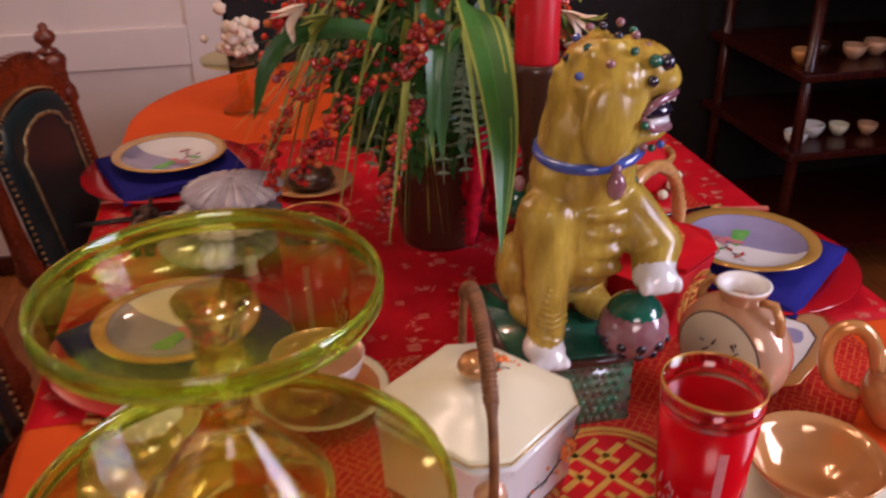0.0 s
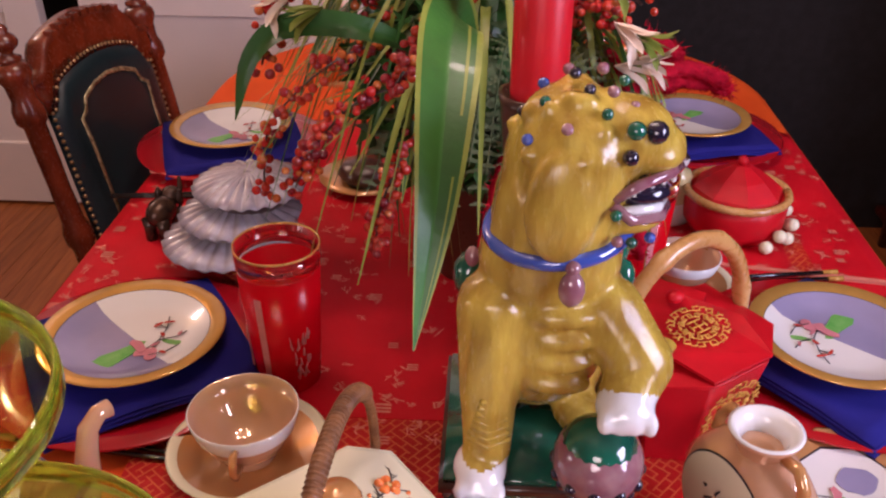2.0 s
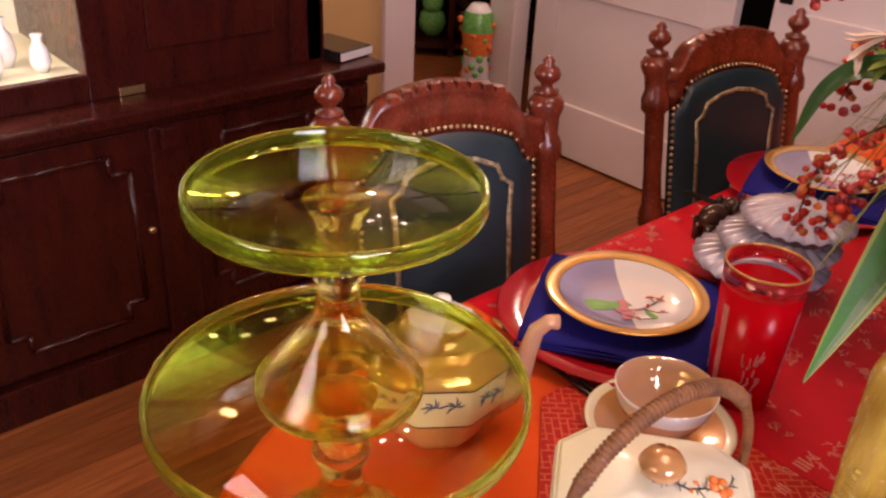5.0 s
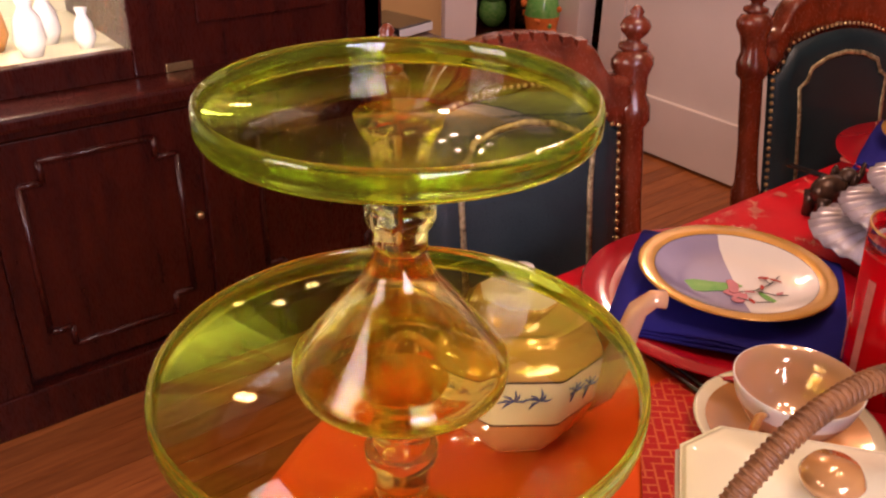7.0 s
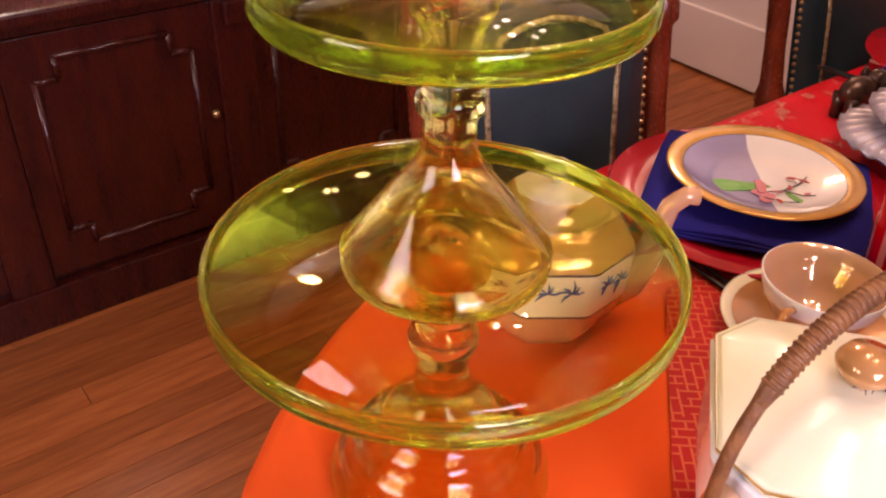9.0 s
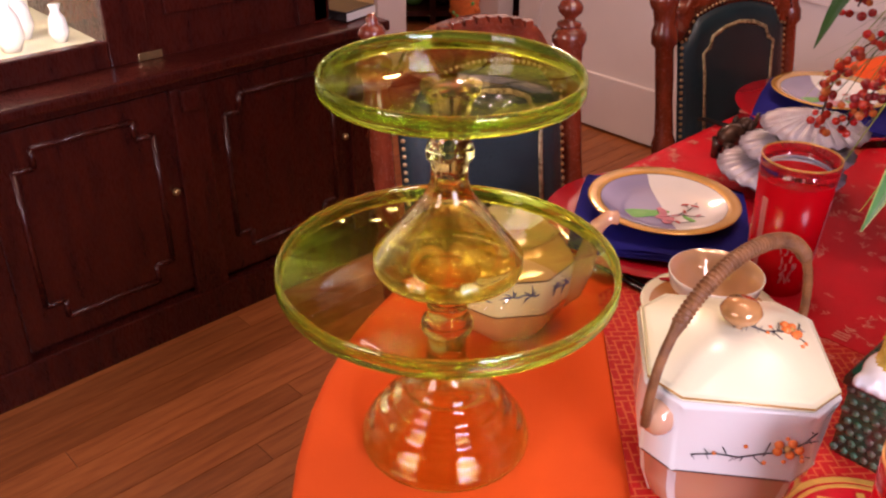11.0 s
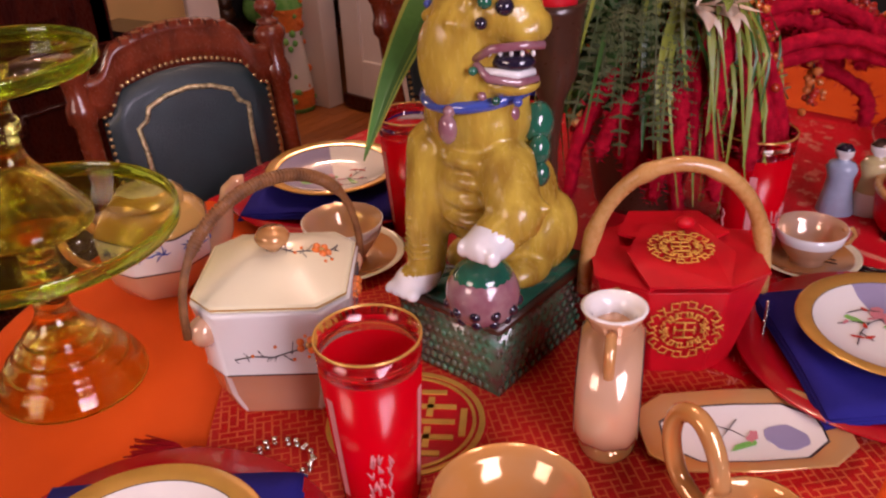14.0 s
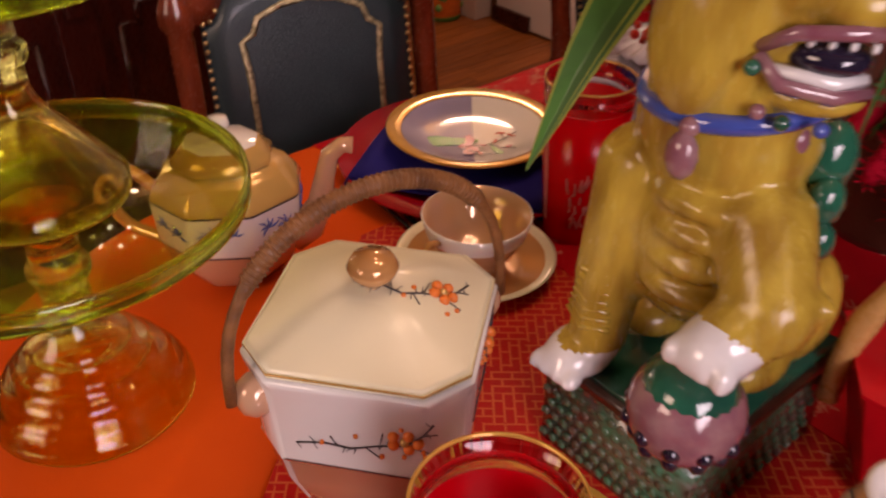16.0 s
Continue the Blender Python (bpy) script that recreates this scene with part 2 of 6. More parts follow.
BERRY = surf("berry", (0.42, 0.010, 0.010), 0.2, col2=(0.50, 0.05, 0.012), scale=30, coat=0.6, rand=0.25)
BERRY2 = surf("dark_berry", (0.20, 0.008, 0.012), 0.2, col2=(0.34, 0.025, 0.014), scale=18, coat=0.6)
CHENILLE = surf("red_chenille", (0.60, 0.010, 0.030), 0.8, col2=(0.34, 0.004, 0.016), scale=90, bump=0.9, bump_scale=500, spec=0.12)
PETAL = surf("white_petal", (0.75, 0.68, 0.55), 0.5, col2=(0.7, 0.5, 0.35), scale=30)
SHELL = surf("grey_shell_lustre", (0.44, 0.40, 0.45), 0.2, col2=(0.28, 0.22, 0.25), scale=30, coat=0.6)
BRONZE = surf("dark_bronze", (0.030, 0.016, 0.014), 0.25, col2=(0.10, 0.05, 0.03), scale=60, metal=0.4)
SILVER = surf("silver", (0.7, 0.66, 0.6), 0.2, 1.0, scale=80)
BLACKLAC = surf("black_lacquer", (0.012, 0.009, 0.009), 0.2, scale=30, coat=0.5)
POT = surf("brown_pot", (0.06, 0.022, 0.012), 0.3, scale=20, coat=0.4)

# ---- builders ----


def put(name, bm, mats, parent=None, label="", smooth=True, mat=None):
    me = bpy.data.meshes.new(name)
    bm.to_mesh(me)
    bm.free()
    for m in mats if isinstance(mats, (list, tuple)) else [mats]:
        me.materials.append(m)
    if smooth:
        me.shade_smooth()
    ob = new(name, me)
    if parent is not None:
        ob.parent = parent
    if mat is not None:
        ob.matrix_basis = mat
    if label:
        tagged(ob, label)
    return ob


def part(name, bm, material, parent, label="", smooth=True):
    return put(name, bm, material, parent, label, smooth)


def thing(name, m, label, category, group="", kind=""):
    ob = new(name)
    ob.matrix_basis = m
    ob.empty_display_size = 0.05
    return tagged(ob, label, category, group, kind)


def lathe(profile, n=48, sx=1.0, sy=1.0, turn=0.0, mats=None):
    """A turned form: (radius, height) pairs, outside first; mats gives a material slot for each band."""
    bm = bmesh.new()
    rings = []
    for r, z in profile:
        if r < 1e-6:
            rings.append([bm.verts.new((0, 0, z))])
        else:
            rings.append([bm.verts.new((r * sx * math.cos(turn + math.tau * k / n), r * sy * math.sin(turn + math.tau * k / n), z)) for k in range(n)])
    for j, (a, b) in enumerate(zip(rings, rings[1:])):
        for k in range(n):
            k2 = (k + 1) % n
            vs = [a[k % len(a)], a[k2 % len(a)], b[k2 % len(b)], b[k % len(b)]]
            vs = list(dict.fromkeys(vs))
            if len(vs) > 2:
                f = bm.faces.new(vs)
                f.material_index = mats[j] if mats else 0
    bmesh.ops.recalc_face_normals(bm, faces=bm.faces)
    return bm


def box(x0, x1, y0, y1, z0, z1, bevel=0.0, bm=None):
    own = bm is None
    bm = bm or bmesh.new()
    vs = [bm.verts.new((x, y, z)) for x in (x0, x1) for y in (y0, y1) for z in (z0, z1)]
    fs = [bm.faces.new([vs[i] for i in q]) for q in ((0, 1, 3, 2), (4, 6, 7, 5), (0, 4, 5, 1), (2, 3, 7, 6), (0, 2, 6, 4), (1, 5, 7, 3))]
    if bevel and own:
        bmesh.ops.bevel(bm, geom=bm.edges[:], offset=bevel, segments=2, affect="EDGES", profile=0.6)
    return bm


def prism(points, z0, z1, bevel=0.0, bm=None):
    own = bm is None
    bm = bm or bmesh.new()
    lo, hi = [bm.verts.new((x, y, z0)) for x, y in points], [bm.verts.new((x, y, z1)) for x, y in points]
    bm.faces.new(lo[::-1])
    bm.faces.new(hi)
    for k in range(len(points)):
        k2 = (k + 1) % len(points)
        bm.faces.new((lo[k], lo[k2], hi[k2], hi[k]))
    bmesh.ops.recalc_face_normals(bm, faces=bm.faces)
    if bevel and own:
        bmesh.ops.bevel(bm, geom=bm.edges[:], offset=bevel, segments=2, affect="EDGES", profile=0.6)
    return bm


def tube(points, radius, n=10, bm=None, flat=1.0):
    """A round rod along points; radius is one number or one for each point."""
    bm = bm or bmesh.new()
    pts = [Vector(p) for p in points]
    rings, side = [], None
    for k, p in enumerate(pts):
        d = (pts[min(k + 1, len(pts) - 1)] - pts[max(k - 1, 0)]).normalized()
        if side is None:
            side = d.cross(Vector((0, 0, 1)) if abs(d.z) < 0.9 else Vector((1, 0, 0))).normalized()
        side = (side - d * side.dot(d)).normalized()
        up = d.cross(side)
        r = radius[k] if isinstance(radius, (list, tuple)) else radius
        rings.append([bm.verts.new(p + side * (r * math.cos(math.tau * i / n)) + up * (r * flat * math.sin(math.tau * i / n))) for i in range(n)])
    for a, b in zip(rings, rings[1:]):
        for i in range(n):
            bm.faces.new((a[i], a[(i + 1) % n], b[(i + 1) % n], b[i]))
    bm.faces.new(rings[0][::-1])
    bm.faces.new(rings[-1])
    return bm


def ball(c, r, bm=None, sub=2, scale=(1, 1, 1), turn=None):
    bm = bm or bmesh.new()
    m = Matrix.Translation(c) @ (turn or Matrix()) @ Matrix.Diagonal((*[r * s for s in scale], 1))
    bmesh.ops.create_icosphere(bm, subdivisions=sub, radius=1, matrix=m)
    return bm


def arc(a, b, rise, n=16, power=1.0):
    """Points of a bow from a to b."""
    a, b = Vector(a), Vector(b)
    return [a.lerp(b, (1 - math.cos(math.pi * k / n)) / 2) + Vector((0, 0, rise * math.sin(math.pi * k / n) ** power)) for k in range(n + 1)]


def patch(points, z, bm=None, thick=0.0006):
    return prism(points, z, z + thick, bm=bm)


def blob(cx, cy, rx, ry, n=14, turn=0.0, wob=0.0, seed=0):
    rnd = random.Random(seed)
    out = []
    for k in range(n):
        a = math.tau * k / n
        w = 1 + wob * (rnd.random() - 0.5)
        x, y = rx * w * math.cos(a), ry * w * math.sin(a)
        out.append((cx + x * math.cos(turn) - y * math.sin(turn), cy + x * math.sin(turn) + y * math.cos(turn)))
    return out


H = 0.76

# ---- the room ----


def setting(name, bm, material, label, category):
    ob = put(name, bm, material, smooth=False)
    return tagged(ob, label, category, kind="structure")


NY, WX = 2.30, -2.02
setting("floor", box(-4.2, 2.6, -2.6, 4.2, -0.05, -0.012), SUBFLOOR, "narrow oak strip floor with a warm varnish", "floor")
setting("ceiling", box(-4.2, 2.6, -2.6, 4.2, 2.75, 2.85), CEILING, "plain plaster ceiling of the dining room", "ceiling")
setting("wall_east", box(2.45, 2.55, -2.6, 4.2, 0, 2.75), SHADE_WALL, "papered wall coloured near black for its deep shade", "wall")
setting("wall_south", box(-4.2, 2.45, -2.6, -2.5, 0, 2.75), SHADE_WALL, "papered wall behind the table, shade put into its colour", "wall")
setting("wall_west", box(WX - 0.1, WX, -2.5, 1.58, 0, 2.75), YELLOW_WALL, "ochre painted plaster wall beside the doorway", "wall")
setting("wall_north", box(-0.06, 2.45, NY + 0.02, NY + 0.12, 0, 2.75), SHADE_WALL, "wall of the shaded corner, coloured near black as shade", "wall")
bm = box(WX - 0.14, -0.06, NY + 0.02, NY + 0.14, 2.15, 2.75)
setting("wall_header", bm, YELLOW_WALL, "ochre wall above the sliding doors", "wall")
setting("wall_beyond", box(-4.2, 2.45, 4.05, 4.15, 0, 2.75), SHADE_WALL, "wall of the room beyond, dimness put into its colour", "wall")
setting("wall_next_room", box(-4.15, -4.05, -2.5, 4.05, 0, 2.75), SHADE_WALL, "wall of the next room, dimness put into its colour", "wall")
bm = box(WX - 0.12, WX + 0.02, 1.58, 1.72, 0, 2.2, 0.006)
bm2 = setting("trim", bm, WHITE_PAINT, "white painted casing of the open doorway", "door casing")
setting("trim_corner", box(WX - 0.12, WX + 0.02, NY - 0.07, NY + 0.02, 0, 2.2, 0.006), WHITE_PAINT, "white painted corner casing", "door casing")
setting("baseboard", box(WX, WX + 0.018, 0.9, 1.58, 0, 0.16, 0.004), WHITE_PAINT, "white painted baseboard", "baseboard")


def sliding_door(name, x0, x1, lock_x):
    """A tall white panelled leaf: stiles, rails and recessed panels."""
    d = thing(name, pose(0, NY, 0), "white painted panelled sliding door, partly open", "door", kind="structure")
    y0, y1 = 0.0, 0.045
    for nm, a, b, c, e in (("stile", x0, x0 + 0.11, 0.012, 2.15), ("stile", x1 - 0.11, x1, 0.012, 2.15), ("rail", x0 + 0.11, x1 - 0.11, 0.012, 0.23),
                           ("rail", x0 + 0.11, x1 - 0.11, 0.66, 0.78), ("rail", x0 + 0.11, x1 - 0.11, 2.0, 2.15)):
        part(nm, box(a, b, y0, y1, c, e, 0.004), WHITE_PAINT, d, smooth=False)
    for c, e in ((0.23, 0.66), (0.78, 2.0)):
        part("panel", box(x0 + 0.10, x1 - 0.10, y0 + 0.014, y1 - 0.014, c, e), WHITE_PAINT, d, smooth=False)
    lk = part("lock_plate", box(lock_x - 0.022, lock_x + 0.022, -0.006, 0, 0.80, 0.96, 0.003), BLACKLAC, d, "dark metal lock plate", smooth=False)
    part("pull", box(lock_x - 0.010, lock_x + 0.010, -0.010, -0.006, 0.85, 0.91, 0.002), BRONZE, lk)
    part("shoe", box(x0 - 0.004, x0 + 0.20, -0.022, -0.002, 0.012, 0.07, 0.003), MAHOGANY, d, "dark wooden stop at the foot", smooth=False)
    return d


sliding_door("door_1", -1.95, -1.075, -1.115)
sliding_door("door_2", -0.945, -0.07, -0.905)

# oak strips, running along the cabinet
strip_rows, row_w = [], 0.066
rnd = random.Random(4)
floor_ob = bpy.data.objects["floor"]
plank_meshes = []
for ln in (0.7, 0.95, 1.2, 1.5):
    me = bpy.data.meshes.new("plank")
    b = box(-row_w / 2 + 0.0008, row_w / 2 - 0.0008, 0.0008, ln - 0.0008, -0.012, 0.0)
    b.to_mesh(me)
    b.free()
    me.materials.append(OAK)
    plank_meshes.append((ln, me))


def lay_planks():
    far = bmesh.new()
    x = -4.0
    while x < 2.5:
        y = -2.5 - rnd.random() * 0.8
        near_row = -2.3 < x < -0.1
        while y < 4.0:
            ln, me = rnd.choice(plank_meshes)
            if near_row and -1.0 < y + ln / 2 < 2.6:
                ob = new("plank", me)
                ob.parent, ob.location = floor_ob, (x, y, 0)
            else:
                box(x - row_w / 2 + 0.0008, x + row_w / 2 - 0.0008, max(y, -2.5), min(y + ln - 0.0016, 4.05), -0.012, 0, bm=far)
            y += ln
        x += row_w
    ob = put("far_planks", far, OAK, floor_ob, smooth=False)
    tagged(ob, kind="stuff")


# ---- the table and its cloths ----
TX, TW = 0.30, 0.56
Y0, Y1, EB = 0.33, 1.45, 0.60


def outline(grow=0.0, n=22):
    """The table's outline: straight sides and rounded ends."""
    pts = []
    for k in range(n + 1):
        a = math.pi + math.pi * k / n
        pts.append((TX + (TW + grow) * math.cos(a), Y0 + (EB + grow) * math.sin(a)))
    for k in range(n + 1):
        a = math.pi * k / n
        pts.append((TX + (TW + grow) * math.cos(a), Y1 + (EB * 0.8 + grow) * math.sin(a)))
    return pts


table = thing("dining_table", pose(0, 0, 0), "long oval wooden dining table under cloths", "table")
part("tabletop", prism(outline(-0.012), 0.72, 0.750, 0.004), MAHOGANY, table, smooth=False)
for x, y in ((0.02, 0.3), (0.58, 0.3), (0.02, 1.5), (0.58, 1.5)):
    bm = lathe([(0, 0), (0.03, 0), (0.04, 0.05), (0.03, 0.1), (0.045, 0.4), (0.035, 0.55), (0.05, 0.6), (0.05, 0.72), (0, 0.72)], 16)
    leg = part("leg", bm, MAHOGANY, table)
    leg.location = (x, y, 0)


def drape(name, top, drop, material, label, z=H, thick=0.003, wave=0.012):
    """A cloth lying on the table with its edge hanging in shallow folds."""
    bm = bmesh.new()
    n = len(top)
    rings = []
    cx, cy = sum(p[0] for p in top) / n, sum(p[1] for p in top) / n
    prof = [(-0.03, 0.0), (-0.006, 0.0), (0.004, -0.004), (0.008, -0.02), (0.012, -0.10), (0.018, -0.18), (0.02, -drop)]
    for j, (g, dz) in enumerate(prof):
        ring = []
        for k, (x, y) in enumerate(top):
            x0, y0 = top[k - 1]
            x1, y1 = top[(k + 1) % n]
            nx, ny = (y1 - y0), -(x1 - x0)
            l = math.hypot(nx, ny) or 1
            w = wave * max(0, j - 3) / 3 * math.sin(k * 2.1)
            ring.append(bm.verts.new((x + nx / l * (g + w), y + ny / l * (g + w), z + dz)))
        rings.append(ring)
    bm.faces.new(rings[0])
    for a, b in zip(rings, rings[1:]):
        for k in range(n):
            bm.faces.new((a[k], b[k], b[(k + 1) % n], a[(k + 1) % n]))
    bmesh.ops.recalc_face_normals(bm, faces=bm.faces)
    ob = put(name, bm, material)
    sol = ob.modifiers.new("thickness", "SOLIDIFY")
    sol.thickness, sol.offset = thick, -1
    return tagged(ob, label, "tablecloth")


dense = []
o = outline(0.002, 30)
for k, p in enumerate(o):
    q = o[(k + 1) % len(o)]
    steps = max(1, int(math.hypot(q[0] - p[0], q[1] - p[1]) / 0.05))
    dense += [(p[0] + (q[0] - p[0]) * s / steps, p[1] + (q[1] - p[1]) * s / steps) for s in range(steps)]
drape("tablecloth", dense, 0.26, ORANGE, "plain bright orange cotton tablecloth over the table", z=H - 0.004)


def sheet(name, pts, z, material, label, category, thick=0.0015):
    return tagged(put(name, prism(pts, z, z + thick), material, smooth=False), label, category)


# the red cloth that crosses the table, falling a little over both sides
bm = bmesh.new()
xs = [TX - TW - 0.014, TX - TW - 0.012, TX - TW - 0.002, TX - TW + 0.02] + [TX - TW + 0.02 + (2 * TW - 0.04) * k / 10 for k in range(1, 10)] + [TX + TW - 0.02, TX + TW + 0.002, TX + TW + 0.012, TX + TW + 0.014]
zs = [H - 0.20, H - 0.05, H - 0.004, H - 0.0015] + [H - 0.0015] * 9 + [H - 0.0015, H - 0.004, H - 0.05, H - 0.20]
ys = [0.385 + (1.27 - 0.385) * k / 24 for k in range(25)]
grid = [[bm.verts.new((x, y, z)) for y in ys] for x, z in zip(xs, zs)]
for a, b in zip(grid, grid[1:]):
    for k in range(24):
        bm.faces.new((a[k], a[k + 1], b[k + 1], b[k]))
bmesh.ops.recalc_face_normals(bm, faces=bm.faces)
cross = tagged(put("table_topper", bm, RED_CLOTH), "wide red brocade cloth laid across the orange tablecloth", "table runner")
cross.modifiers.new("thickness", "SOLIDIFY").thickness = 0.0012

RUN = [(0.235, 0.0), (0.475, 0.0), (0.76, 0.31), (0.76, 1.22), (-0.05, 1.22), (-0.05, 0.31)]
runner = sheet("runner", RUN, H - 0.0005, KEY_WEAVE, "red and gold key-pattern brocade runner with tasselled corners", "table runner", 0.0012)
TOP = H + 0.0007
RUNB = sheet("brocade_panel", [(-0.02, 0.43), (0.73, 0.43), (0.73, 1.215), (-0.02, 1.215)], TOP, RED_CLOTH, "red brocade middle of the runner with pale woven characters", "table runner", 0.0008)

# woven characters and squares on the brocade
bm = bmesh.new()
rnd = random.Random(11)
def thread(points, z, bm, lift):
    bm.faces.new([bm.verts.new((px, py, z + lift)) for px, py in points])


for k in range(900):
    x, y = rnd.uniform(-0.25, 0.85), rnd.uniform(0.39, 1.24)
    z = TOP + 0.0009 if -0.02 < x < 0.73 and 0.43 < y < 1.215 else H + 0.0007 if -0.05 < x < 0.76 and y < 1.22 else H - 0.0004
    s = rnd.uniform(0.005, 0.009)
    kind = rnd.random()
    if kind < 0.18:
        for q in (-0.66, 0.0, 0.66):
            thread([(x - s, y + q * s - 0.2 * s), (x + s, y + q * s - 0.2 * s), (x + s, y + q * s + 0.2 * s), (x - s, y + q * s + 0.2 * s)], z, bm, 0.0003)
    else:
        turn = rnd.choice((0, 0.5, 0.79, 1.0))
        for q in range(rnd.randint(4, 7)):
            a = turn + rnd.choice((0, 0, math.pi / 2, math.pi / 2, 0.8, -0.8))
            l, w = s * rnd.uniform(0.35, 0.95), rnd.uniform(0.0005, 0.0009)
            ox, oy = x + rnd.uniform(-s, s) * 0.8, y + rnd.uniform(-s, s) * 0.8
            dx, dy = math.cos(a), math.sin(a)
            thread([(ox - dx * l + dy * w, oy - dy * l - dx * w), (ox + dx * l + dy * w, oy + dy * l - dx * w), (ox + dx * l - dy * w, oy + dy * l + dx * w), (ox - dx * l - dy * w, oy - dy * l + dx * w)], z, bm, 0.0003 + 0.00005 * q)
marks = put("woven_motif", bm, PALE_THREAD, RUNB, "pale gold woven characters", smooth=False)
tagged(marks, kind="stuff")
for nm, pts in (("edging", [(-0.262, 1.015), (-0.12, 1.03), (-0.12, 1.038), (-0.262, 1.023)]), ("edging", [(0.60, 0.775), (0.862, 0.735), (0.862, 0.743), (0.60, 0.783)])):
    part(nm, prism(pts, H - 0.001, H + 0.0035), PALE_THREAD, cross, "pale corded edge", smooth=False)


def medallion(cx, cy, r):
    """The embroidered round longevity sign: a ring and a fret of bars."""
    red = prism(blob(cx, cy, r, r, 40), H + 0.0004, H + 0.0013)
    ob = part("medallion", red, RED_SATIN, runner, "round gold embroidered fretwork medallion", smooth=False)
    bm = bmesh.new()
    n = 44
    for rad, w in ((r * 0.97, 0.006), (r * 0.86, 0.0035)):
        for k in range(n):
            a, b = math.tau * k / n, math.tau * (k + 1) / n
            prism([(cx + rad * math.cos(a), cy + rad * math.sin(a)), (cx + rad * math.cos(b), cy + rad * math.sin(b)),
                   (cx + (rad - w) * math.cos(b), cy + (rad - w) * math.sin(b)), (cx + (rad - w) * math.cos(a), cy + (rad - w) * math.sin(a))], H + 0.0015, H + 0.0026, bm=bm)
    u = r * 0.14
    bars = [(-4, 0, 4, 0), (0, -5, 0, 5), (-4, 2, -1, 2), (1, 2, 4, 2), (-4, -2, -1, -2), (1, -2, 4, -2), (-3, 4, 3, 4), (-3, -4, 3, -4),
            (-2, 1, -2, 3), (2, 1, 2, 3), (-2, -3, -2, -1), (2, -3, 2, -1), (-5, -1.5, -5, 1.5), (5, -1.5, 5, 1.5)]
    for a, b, c, d in bars:
        w = 0.0034
        rot = 0.6
        p = [(a * u - w, b * u - w), (c * u + w, b * u - w), (c * u + w, d * u + w), (a * u - w, d * u + w)]
        prism([(cx + x * math.cos(rot) - y * math.sin(rot), cy + x * math.sin(rot) + y * math.cos(rot)) for x, y in p], H + 0.0013, H + 0.0026, bm=bm)
    part("embroidery", bm, GOLD_THREAD, ob, smooth=False)


medallion(0.355, 0.165, 0.084)


def tassel(x, y, ang):
    ob = thing("tassel", pose(x, y, H, 0, 0, ang), "dark red silk tassel at the corner of the runner", "tassel")
    bm = bmesh.new()
    rnd = random.Random(int(x * 100))
    for k in range(70):
        a, s = rnd.uniform(-0.5, 0.5), rnd.uniform(0.5, 1)
        e = Vector((0.07 * math.cos(a) * s + 0.012, 0.07 * math.sin(a) * s, 0.001 + rnd.random() * 0.004))
        tube([(0.012, 0, 0.008), (0.03, e.y * 0.35, 0.008 + rnd.random() * 0.004), e], 0.0011, 4, bm)
    part("fringe", bm, RED_TASSEL, ob)
    part("knot", ball((0.006, 0, 0.008), 0.008, scale=(1.3, 1, 0.9)), RED_TASSEL, ob)


tassel(0.232, 0.004, 215)
tassel(0.478, 0.004, -40)

